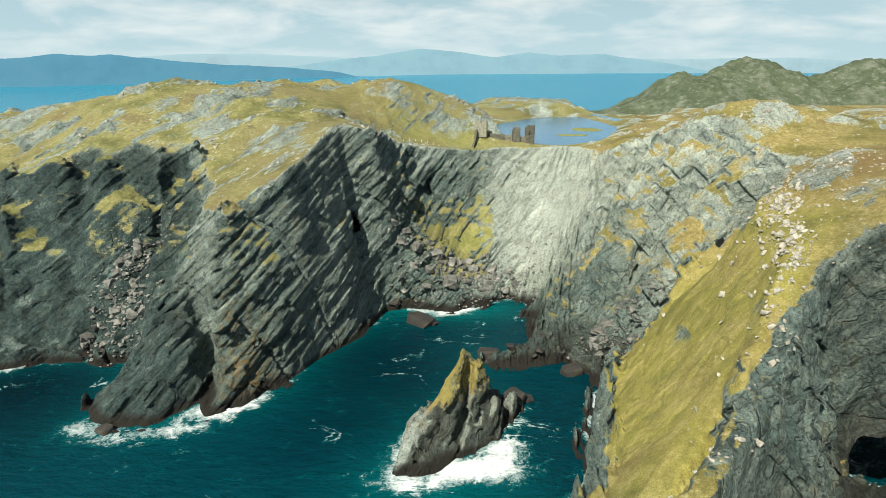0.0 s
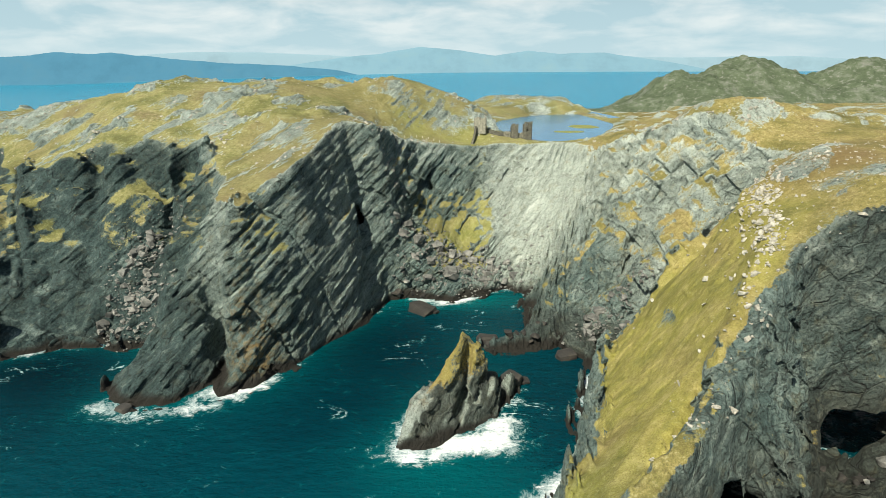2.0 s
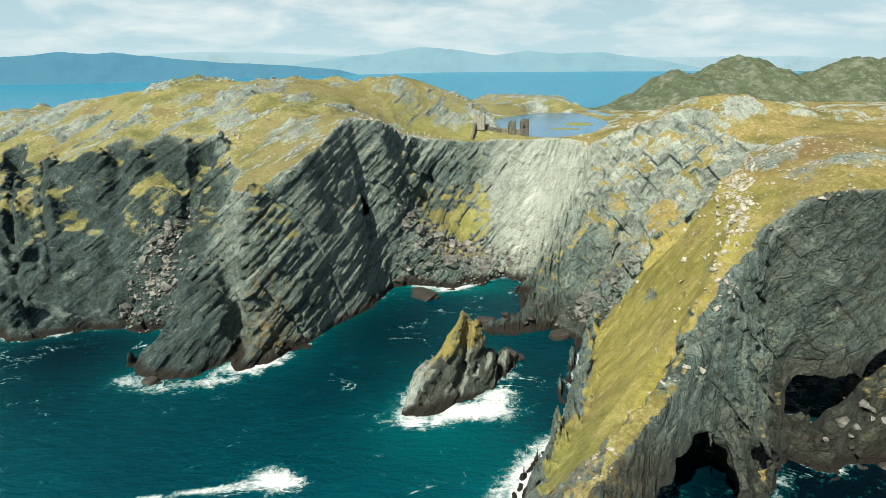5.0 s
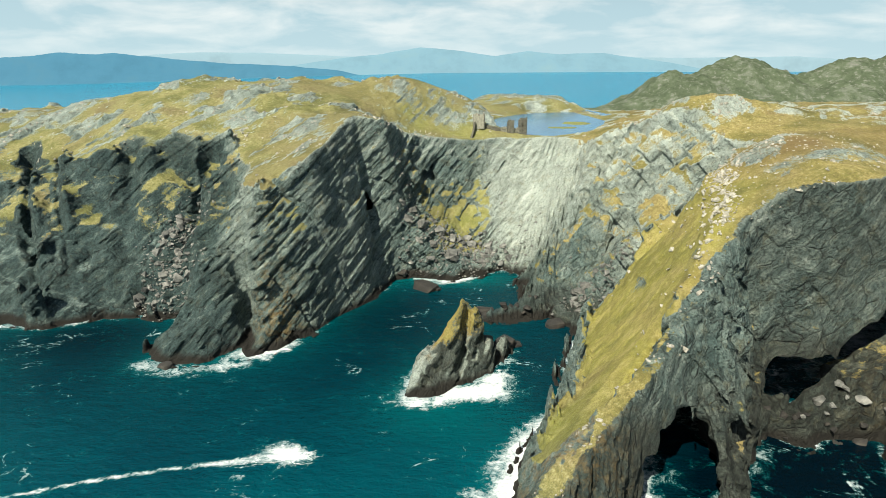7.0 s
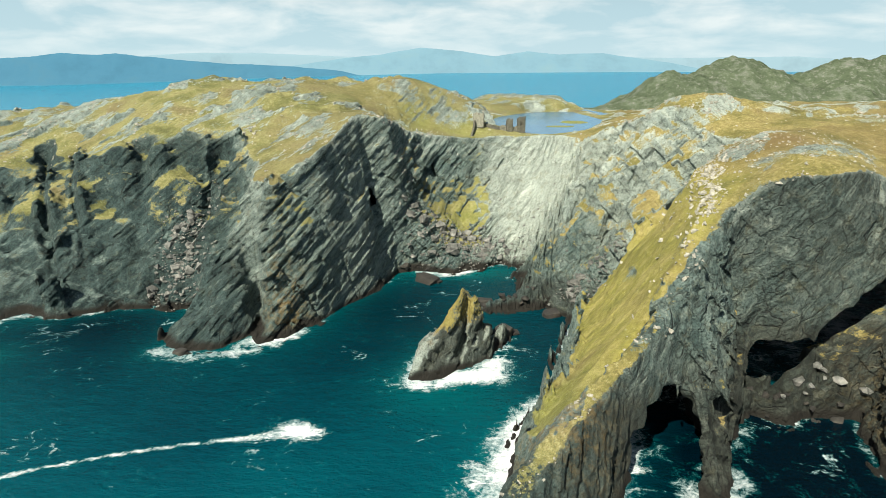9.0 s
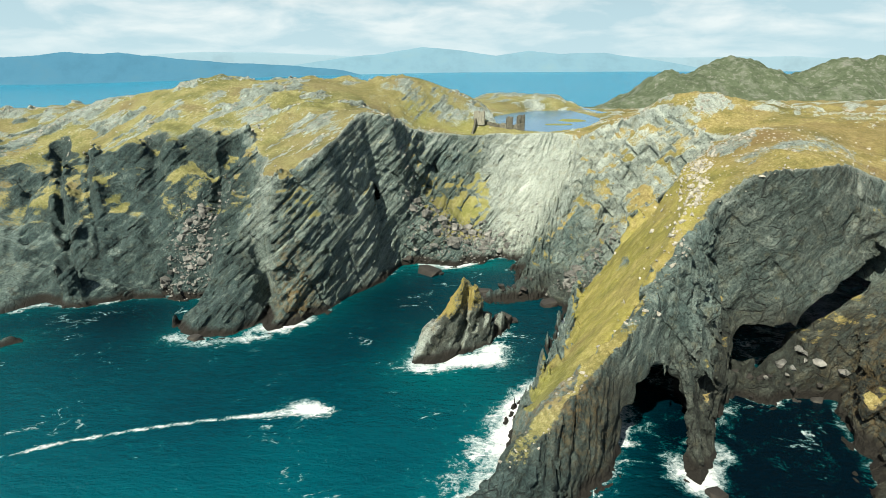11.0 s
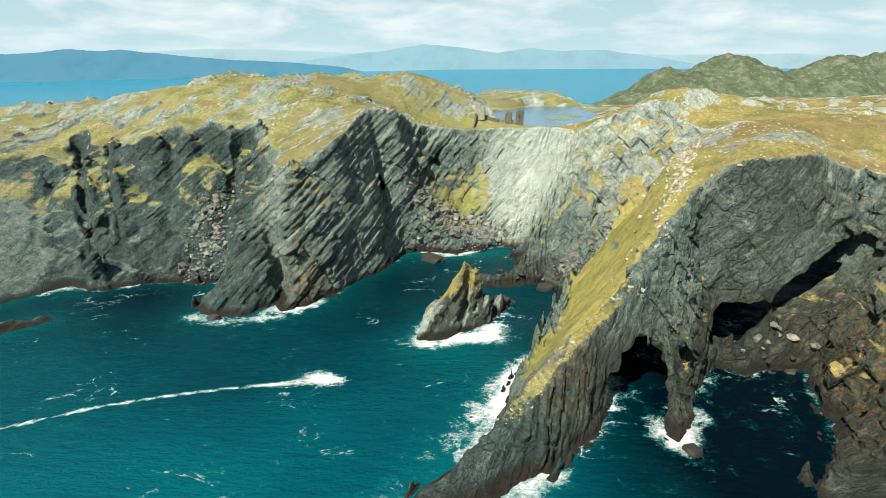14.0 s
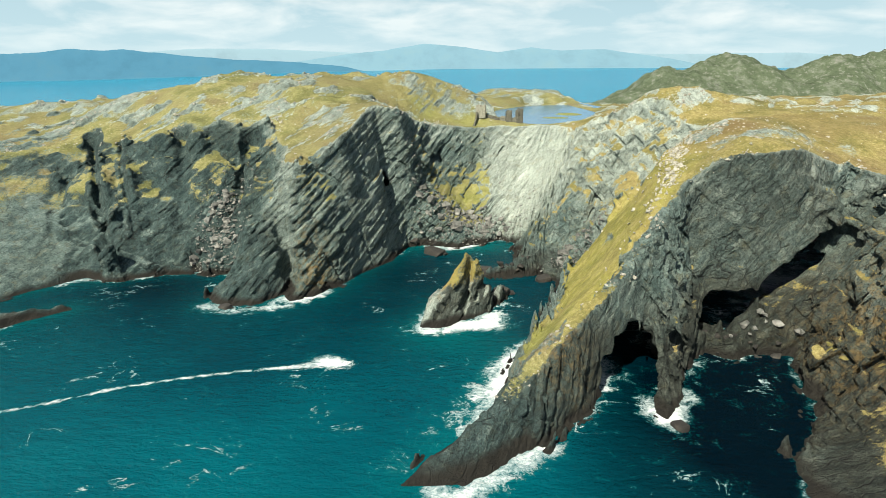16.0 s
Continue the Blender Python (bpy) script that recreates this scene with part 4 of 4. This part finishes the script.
# ---- the lake ----
def build_lake():
    m, nt, b = material("lake_water")
    n = Nodes(nt)
    n.link(n.ramp(n.noise(n.coords((1, 0.25, 1)), 0.05, 5), (0.35, (0.01, 0.1, 0.21)), (0.65, (0.03, 0.15, 0.27))), b.inputs["Base Color"])
    b.inputs["Roughness"].default_value = 0.16
    b.inputs["Specular IOR Level"].default_value = 0.12
    n.link(n.bump(n.noise(n.coords(), 0.8, 4), 0.06, 0.5), b.inputs["Normal"])
    bm = bmesh.new()
    bm.faces.new([bm.verts.new((x, y, LAKE_LEVEL)) for x, y in [(30, 388), (110, 388), (165, 440), (175, 600), (165, 690), (70, 690), (20, 560)]])
    me = bpy.data.meshes.new("lake_water")
    bm.to_mesh(me)
    me.materials.append(m)
    tagged(new("lake_water", me), "still blue lake behind the cliff edge", "lake", kind="structure")


build_lake()


# ---- far land ----
def build_range(name, label, sky, y0, depth, foot, colour, seed, rough, glow, grain=0.004, second=None, crag=0.0):
    """A hill range: its skyline as (x, height) pairs at y0, falling away to both sides."""
    m, nt, b = material(name)
    n = Nodes(nt)
    f1 = n.noise(n.coords((1, 1, 1.4)), grain, 9, 0.68)
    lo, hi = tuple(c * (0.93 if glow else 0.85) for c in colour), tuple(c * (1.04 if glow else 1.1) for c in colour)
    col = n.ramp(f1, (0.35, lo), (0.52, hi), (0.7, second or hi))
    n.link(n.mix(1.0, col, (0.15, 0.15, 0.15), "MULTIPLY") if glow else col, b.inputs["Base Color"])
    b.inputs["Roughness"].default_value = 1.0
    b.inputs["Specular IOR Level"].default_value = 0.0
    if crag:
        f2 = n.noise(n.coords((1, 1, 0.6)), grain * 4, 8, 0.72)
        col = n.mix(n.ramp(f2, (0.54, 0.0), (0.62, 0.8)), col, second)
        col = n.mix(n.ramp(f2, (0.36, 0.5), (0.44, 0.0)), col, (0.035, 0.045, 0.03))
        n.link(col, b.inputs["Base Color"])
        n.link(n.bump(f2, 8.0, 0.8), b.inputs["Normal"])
    # distance haze is painted in the colour and held up by glow
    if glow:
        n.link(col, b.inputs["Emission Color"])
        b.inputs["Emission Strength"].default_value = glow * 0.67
    sx, sz = np.array(sky, float).T
    xs, ys = np.linspace(sx[0], sx[-1], 420), np.linspace(y0 - depth, y0 + depth, 110)
    x, y = np.meshgrid(xs, ys, indexing="ij")
    ridge = np.interp(x, sx, sz)
    w = 0.06 * (sx[-1] - sx[0])
    fall = np.exp(-((y - y0 - 0.06 * depth * fbm(x / w, x * 0 + seed, 0.0, 3)) / (0.45 * depth)) ** 2)
    h = foot + (ridge - foot) * fall * (1 + rough * fbm(x / w, y / w, seed, 6, 0.6))
    if crag:
        h = h + crag * fall * (fbm(x / 70, y / 70, seed, 5, 0.6) - 0.1)
    v = np.stack([x.ravel(), y.ravel(), h.ravel()], 1)
    f = grid_faces(len(xs), len(ys))
    me = mesh_of(name, v, f)
    me.polygons.foreach_set("use_smooth", np.ones(len(f), bool))
    me.materials.append(m)
    return tagged(new(name, me), label, "hills", kind="structure")


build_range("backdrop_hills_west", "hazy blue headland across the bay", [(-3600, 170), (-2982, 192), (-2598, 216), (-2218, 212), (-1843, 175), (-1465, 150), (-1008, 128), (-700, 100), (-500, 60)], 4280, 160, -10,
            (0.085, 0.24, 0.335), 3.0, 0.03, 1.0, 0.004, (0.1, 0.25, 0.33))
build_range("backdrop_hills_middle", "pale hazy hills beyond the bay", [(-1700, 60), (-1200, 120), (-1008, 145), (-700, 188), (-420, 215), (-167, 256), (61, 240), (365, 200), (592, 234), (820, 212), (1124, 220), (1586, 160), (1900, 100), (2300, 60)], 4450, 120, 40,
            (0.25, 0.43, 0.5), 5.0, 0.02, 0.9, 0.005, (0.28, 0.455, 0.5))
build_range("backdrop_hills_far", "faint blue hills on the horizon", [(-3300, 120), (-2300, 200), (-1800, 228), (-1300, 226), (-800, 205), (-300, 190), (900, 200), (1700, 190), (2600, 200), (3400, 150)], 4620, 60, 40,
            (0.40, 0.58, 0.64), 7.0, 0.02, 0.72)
build_range("hills_east", "dark green rocky hills beyond the moor", [(250, 40), (315, 58), (343, 74), (380, 102), (398, 107), (428, 104), (460, 108), (485, 119), (515, 129), (532, 136), (550, 131), (593, 117), (624, 109), (660, 116), (698, 129), (763, 136), (889, 145), (1200, 155), (1500, 120)], 1100, 330, 30,
            (0.085, 0.11, 0.068), 11.0, 0.07, 0.0, 0.03, (0.2, 0.21, 0.18), 10.0)


# ---- boulders and loose stones ----
def make_rock(name, base, dark, light):
    m, nt, b = material(name)
    n = Nodes(nt)
    info = nt.nodes.new("ShaderNodeObjectInfo")
    f = n.noise(n.coords(), 0.8, 7, 0.7)
    col = n.ramp(f, (0.32, dark), (0.5, base), (0.68, light))
    tone = n.ramp(info.outputs["Random"], (0.0, 0.6), (1.0, 1.1))
    n.link(n.mix(1.0, col, tone, "MULTIPLY"), b.inputs["Base Color"])
    b.inputs["Roughness"].default_value = 0.9
    n.link(n.bump(f, 0.5, 0.8), b.inputs["Normal"])
    return m


GREY_ROCK = make_rock("boulder_grey", (0.16, 0.165, 0.15), (0.045, 0.05, 0.045), (0.32, 0.315, 0.28))
PALE_ROCK = make_rock("boulder_pale", (0.36, 0.35, 0.29), (0.15, 0.145, 0.12), (0.52, 0.5, 0.43))
WET_ROCK = make_rock("boulder_wet", (0.028, 0.027, 0.023), (0.012, 0.012, 0.011), (0.065, 0.058, 0.045))


def stone_shape(seed, corners=15):
    """A broken block: the hull of a few corners."""
    r = random.Random(seed)
    bm = bmesh.new()
    for _ in range(corners):
        p = Vector((r.uniform(-1, 1), r.uniform(-1, 1), r.uniform(-1, 1)))
        p = p / max(abs(c) for c in p) * r.uniform(0.75, 1.0)
        bm.verts.new((p.x * 0.62, p.y * 0.46, p.z * 0.36))
    out = bmesh.ops.convex_hull(bm, input=bm.verts)
    loose = [v for v in bm.verts if not v.link_faces]
    bmesh.ops.delete(bm, geom=loose, context="VERTS")
    bmesh.ops.recalc_face_normals(bm, faces=bm.faces)
    return bm


def stone_meshes(name, mat, count, seed, corners=15):
    made = []
    for k in range(count):
        bm = stone_shape(seed + k, corners)
        me = bpy.data.meshes.new(name)
        bm.to_mesh(me)
        bm.free()
        me.materials.append(mat)
        made.append(me)
    return made


GREY_BLOCKS, PALE_BLOCKS, WET_BLOCKS = stone_meshes("boulder", GREY_ROCK, 10, 10), stone_meshes("boulder", PALE_ROCK, 8, 50), stone_meshes("boulder", WET_ROCK, 8, 90)


def heap(count, outline, sizes, meshes, label, group, seed, wet_below=3.0, top=60):
    r = random.Random(seed)
    pts = np.array(outline)
    n = 0
    for _ in range(count * 30):
        if n >= count:
            break
        x, y = r.uniform(pts[:, 0].min(), pts[:, 0].max()), r.uniform(pts[:, 1].min(), pts[:, 1].max())
        if outline_distance(np.array([x]), np.array([y]), outline)[0] < 0:
            continue
        z = ground_at(x, y)
        if z < -3 or z > top:
            continue
        n += 1
        size = sizes[0] * (sizes[1] / sizes[0]) ** (r.random() ** 1.6)
        wet = z < wet_below
        ob = new("boulder", r.choice(WET_BLOCKS if wet else meshes))
        ob.matrix_world = pose(x, y, max(z, -0.5) + 0.12 * size, r.uniform(-35, 35), r.uniform(-35, 35), r.uniform(0, 360)) @ Matrix.Scale(size, 4)
        tagged(ob, "dark wet boulder at the tide line" if wet else label, "boulder", group)


heap(105, [(-160, 242), (-128, 238), (-127, 262), (-134, 285), (-150, 280), (-158, 262)], (1.8, 5.5), GREY_BLOCKS, "angular grey boulder in a heap below the cliff", "boulders below the cliff", 1)
heap(105, [(-30, 296), (36, 308), (44, 318), (30, 328), (0, 326), (-26, 318)], (1.8, 6.5), GREY_BLOCKS, "angular grey boulder on the cove's beach", "boulders in the cove", 2)
heap(28, [(60, 232), (74, 226), (92, 238), (78, 246), (64, 244)], (2.0, 5.0), GREY_BLOCKS, "angular grey boulder below the ridge", "boulders below the ridge", 3)
heap(26, [(108, 131), (150, 131), (154, 148), (110, 142)], (1.5, 4.5), GREY_BLOCKS, "grey boulder fallen below the overhang", "boulders below the overhang", 4, 9.0, 20)
heap(14, [(18, 236), (40, 234), (52, 244), (42, 256), (30, 247)], (2.0, 5.0), WET_BLOCKS, "dark boulder on the rocky spit", "boulders on the spit", 5, 1.0, 14)


def scatter(name, label, count, where, sizes, mat, seed, floor=12.0):
    """Stones too many to pick apart, as one mesh."""
    r = np.random.default_rng(seed)
    shapes = []
    for k in range(8):
        bm = stone_shape(seed * 31 + k, 11)
        bm.verts.ensure_lookup_table()
        shapes.append((np.array([v.co[:] for v in bm.verts]), [[v.index for v in f.verts] for f in bm.faces]))
        bm.free()
    verts, faces, base = [], [], 0
    tries = 0
    while count > 0 and tries < 60:
        tries += 1
        x, y = r.uniform(MAIN[0] + 2, MAIN[1] - 2, 4000), r.uniform(MAIN[2] + 2, MAIN[3] - 2, 4000)
        keep = r.random(4000) < where(x, y)
        for px, py in zip(x[keep], y[keep]):
            z = ground_at(px, py)
            if z < floor or count <= 0:
                continue
            count -= 1
            c, q = shapes[r.integers(8)]
            s = sizes[0] * (sizes[1] / sizes[0]) ** (r.random() ** 2.2)
            m = np.array((pose(0, 0, 0, r.uniform(-40, 40), r.uniform(-40, 40), r.uniform(0, 360))).to_3x3())
            verts.append(c @ m.T * s + [px, py, z - 0.1 * s])
            faces += [[i + base for i in p] for p in q]
            base += len(c)
    me = bpy.data.meshes.new(name)
    me.from_pydata(np.concatenate(verts).tolist(), [], faces)
    me.materials.append(mat)
    tagged(new(name, me), label, "stones", kind="stuff")


def on_tops(x, y):
    rim = outline_distance(x, y, RIM)
    dl = outline_distance(x, y, LAKE)
    return smooth(-3, 2, rim) * (dl < -6) * (0.05 + 0.9 * outcrops(x, y) ** 2 + 0.5 * np.exp(-(rim / 5) ** 2)) * (fbm(x / 9, y / 9, 2.2, 3) > 0.05)


def on_fin(x, y):
    edge = outline_distance(x, y, [(72, 122), (90, 145), (98, 165), (104, 186), (118, 206)], False)
    left = smooth(1, -3, (52 * (x - 44) - 56 * (y - 105)) / 76.4)
    return (0.9 * np.exp(-(edge / 5) ** 2) + 0.08 * np.exp(-(edge / 14) ** 2)) * left


scatter("outcrop_stones", "pale stones strewn over the turf", 3000, on_tops, (0.5, 2.4), PALE_ROCK, 3)
scatter("crest_stones", "bleached stones along the crest of the fin", 460, on_fin, (0.5, 2.9), PALE_ROCK, 4)
scatter("talus_stones", "small grey stones between the boulders below the cliff", 900, lambda x, y: 0.9 * blob(x, y, -142, 256, 13, 22) * (x > -165), (0.7, 2.2), GREY_ROCK, 6, 0.5)
scatter("beach_stones", "small grey stones on the cove's beach", 800, lambda x, y: 0.9 * blob(x, y, 8, 314, 32, 13), (0.7, 2.2), GREY_ROCK, 7, 0.5)
scatter("ridge_stones", "small grey stones below the ridge", 350, lambda x, y: 0.9 * blob(x, y, 76, 237, 14, 9), (0.7, 2.0), GREY_ROCK, 8, 0.5)
scatter("heath_stones", "white stones in the brown heath", 300, lambda x, y: blob(x, y, 135, 205, 28, 30), (0.5, 1.6), PALE_ROCK, 5)


# ---- the castle ruin ----
def part(name, bm, mat, parent, label=""):
    me = bpy.data.meshes.new(name)
    bmesh.ops.recalc_face_normals(bm, faces=bm.faces)
    bm.to_mesh(me)
    bm.free()
    me.materials.append(mat)
    ob = new(name, me)
    ob.parent = parent
    if label:
        ob["label"] = label
    return ob


MASONRY = make_rock("castle_masonry", (0.13, 0.13, 0.1), (0.045, 0.045, 0.035), (0.24, 0.235, 0.185))
IVY_WALL = make_rock("weathered_masonry", (0.24, 0.24, 0.19), (0.11, 0.115, 0.08), (0.36, 0.355, 0.29))


def ragged_wall(a, b, heights, thick, seed, gap=None):
    """A broken wall from a to b: courses of short blocks whose top follows the heights; gap: (from, to, sill, head) as an opening."""
    r = random.Random(seed)
    a, b = Vector(a), Vector(b)
    length = (b - a).length
    way = (b - a) / length
    side = Vector((-way.y, way.x)) * thick / 2
    bm = bmesh.new()
    over = bmesh.new()
    n = max(2, round(length / 0.7))
    foot = [[bm.verts.new((*(a + way * length * i / n + side * k), -1.5)) for k in (-1, 1)] for i in range(n + 1)]

    def block(i, z1, base=None, into=bm):
        p = [a + way * length * (i + e) / n + side * k * r.uniform(0.92, 1.08) for e, k in ((0, -1), (1, -1), (1, 1), (0, 1))]
        lo = [foot[i][0], foot[i + 1][0], foot[i + 1][1], foot[i][1]] if base is None else [into.verts.new((*q, base)) for q in p]
        hi = [into.verts.new((*q, z1 + r.uniform(-0.12, 0.12))) for q in p]
        if base is not None:
            into.faces.new(lo)
        into.faces.new(hi)
        for k in range(4):
            if into.faces.get((lo[k], lo[(k + 1) % 4], hi[(k + 1) % 4], hi[k])) is None:
                into.faces.new((lo[k], lo[(k + 1) % 4], hi[(k + 1) % 4], hi[k]))

    for i in range(n):
        u = (i + 0.5) / n * (len(heights) - 1)
        k = min(int(u), len(heights) - 2)
        h = heights[k] * (1 - u + k) + heights[k + 1] * (u - k) + r.uniform(-0.35, 0.35)
        mid = (i + 0.5) / n
        if gap and gap[0] < mid < gap[1]:
            block(i, gap[2])
            if h > gap[3]:
                block(i, h, gap[3], over)
        else:
            block(i, max(h, 0.3))
    return bm, over


def ruin_tower(x, y, wide, deep, height, turn, label, mat, seed, openings):
    z = ground_at(x, y)
    tower = tagged(new("castle_tower"), label, "castle ruin", "castle ruin")
    tower.matrix_world = pose(x, y, z, 0, 0, turn)
    w, d = wide / 2, deep / 2
    h = height
    sides = [((-w, -d), (w, -d), [h * 0.95, h, h * 0.9, h * 0.97]), ((w, -d), (w, d), [h * 0.97, h * 0.8, h * 0.9]),
             ((w, d), (-w, d), [h * 0.9, h * 0.75, h * 0.85]), ((-w, d), (-w, -d), [h * 0.85, h * 0.7, h * 0.95])]
    for k, (p, q, hs) in enumerate(sides):
        bm, over = ragged_wall(p, q, hs, 0.9, seed + k, openings.get(k))
        part("wall", bm, mat, tower)
        if over.verts:
            bmesh.ops.remove_doubles(over, verts=over.verts, dist=0.3)
            part("lintel", over, mat, tower)
    return tower


ruin_tower(55.8, 398, 4.4, 4.6, 12.4, 8, "tall ruined stone castle tower with a broken window", MASONRY, 1, {0: (0.12, 0.45, 5.5, 10.5), 1: (0.4, 0.6, 4, 6)})
ruin_tower(47.3, 399, 3.6, 4.0, 9.4, 5, "slender ruined stone castle tower with a ragged top", MASONRY, 11, {0: (0.3, 0.65, 5.0, 7.2)})
ruin_tower(24.9, 404, 7.2, 6.5, 9.5, -6, "square grey castle keep with weathered walls", IVY_WALL, 21, {0: (0.42, 0.56, 6.0, 7.6)})


def ruin_wall(points, heights, label, seed):
    """A fallen curtain wall that runs from point to point."""
    x0, y0 = points[0]
    wall = tagged(new("castle_wall"), label, "castle wall", "castle ruin")
    wall.matrix_world = pose(x0, y0, 0)
    for k in range(len(points) - 1):
        (ax, ay), (bx, by) = points[k], points[k + 1]
        za, zb = ground_at(ax, ay), ground_at(bx, by)
        bm, over = ragged_wall((ax - x0, ay - y0), (bx - x0, by - y0), [za + heights[k], (za + zb) / 2 + (heights[k] + heights[k + 1]) / 2, zb + heights[k + 1]], 1.3, seed + k)
        for v in bm.verts:
            if v.co.z < 10:
                v.co.z = min(za, zb) - 1.5
        part("wall", bm, MASONRY, wall)


ruin_wall([(18.5, 381), (19.5, 388), (20.5, 394), (21.8, 400)], [1.2, 2.2, 3.0, 5.5], "broken stone curtain wall running down to the cliff", 40)
ruin_wall([(30, 405), (35, 403), (41, 401)], [1.8, 2.4, 1.6], "low tumbled stone wall beside the lake", 50)
ruin_wall([(41, 401), (45, 399)], [3.2, 3.6], "low stone wall stub against the tower", 60)
ruin_wall([(49.6, 399), (53.6, 398.5)], [3.0, 4.2], "broken stone wall between the two towers", 70)


# ---- reed beds in the lake ----
REED = make_plain("reed_bed", (0.16, 0.17, 0.04), 0.35, 0.6)
for cx, cy, rx, ry, turn in ((116, 500, 15, 17, 0.3), (96, 458, 15, 6, -0.2)):
    bm = bmesh.new()
    ring = [bm.verts.new((cx + rx * math.cos(k / 24 * math.tau) * (0.8 + 0.3 * noise.noise((k * 0.7, cx, 0))), cy + ry * math.sin(k / 24 * math.tau) * (0.8 + 0.3 * noise.noise((k * 0.7, cy, 3))), LAKE_LEVEL - 0.2)) for k in range(24)]
    up = [bm.verts.new((cx + (v.co.x - cx) * 0.92, cy + (v.co.y - cy) * 0.92, LAKE_LEVEL + 0.35)) for v in ring]
    for k in range(24):
        bm.faces.new((ring[k], ring[(k + 1) % 24], up[(k + 1) % 24], up[k]))
    bm.faces.new(up)
    me = bpy.data.meshes.new("reed_bed")
    bm.to_mesh(me)
    bm.free()
    me.materials.append(REED)
    tagged(new("reed_bed", me), "flat olive-green reed bed in the lake", "reeds", kind="stuff")


# ---- rocks awash ----
SEA_ROCKS = stone_meshes("sea_rock", WET_ROCK, 8, 130, 70)


def awash(x, y, size, flat, label, seed):
    ob = new("sea_rock", SEA_ROCKS[seed % len(SEA_ROCKS)])
    ob.matrix_world = pose(x, y, 0.1 * size * flat, 8, -6, seed * 47) @ Matrix.Diagonal((size, size, size * flat, 1))
    tagged(ob, label, "rock", "rocks awash")


awash(25.5, 203, 9, 1.1, "dark brown sea rock beside the pinnacle", 1)
awash(32.5, 207, 4, 0.8, "small dark rock awash in the inlet", 2)
awash(-11, 281, 12, 0.7, "low wet rock in the cove's surf", 3)
awash(20, 243, 8, 1.0, "black wedge of rock off the spit", 4)
awash(-4, 279, 4, 0.6, "small wet rock in the cove", 5)
awash(78, 78, 5, 0.9, "rust-brown rock at the foot of the arch's pillar", 6)
awash(-118, 186, 5, 0.7, "dark rock in the surf below the buttress", 7)
awash(53, 228, 7, 0.9, "black rock below the ridge", 8)

# ---- fence on the cliff edge ----
POST = make_plain("fence_post", (0.55, 0.53, 0.48), 0.2, 3.0)
for k in range(10):
    x = -24 + 3.6 * k
    y = 372 + 6 * math.sin(k * 0.5) + 0.3 * k
    bm = bmesh.new()
    bmesh.ops.create_cone(bm, cap_ends=True, segments=6, radius1=0.16, radius2=0.13, depth=1.5)
    me = bpy.data.meshes.new("fence_post")
    bm.to_mesh(me)
    bm.free()
    me.materials.append(POST)
    ob = new("fence_post", me)
    ob.matrix_world = pose(x, y, ground_at(x, y) + 0.6, 3, -2, k * 20)
    tagged(ob, "pale wooden fence post in the grass", "fence post", "fence posts")
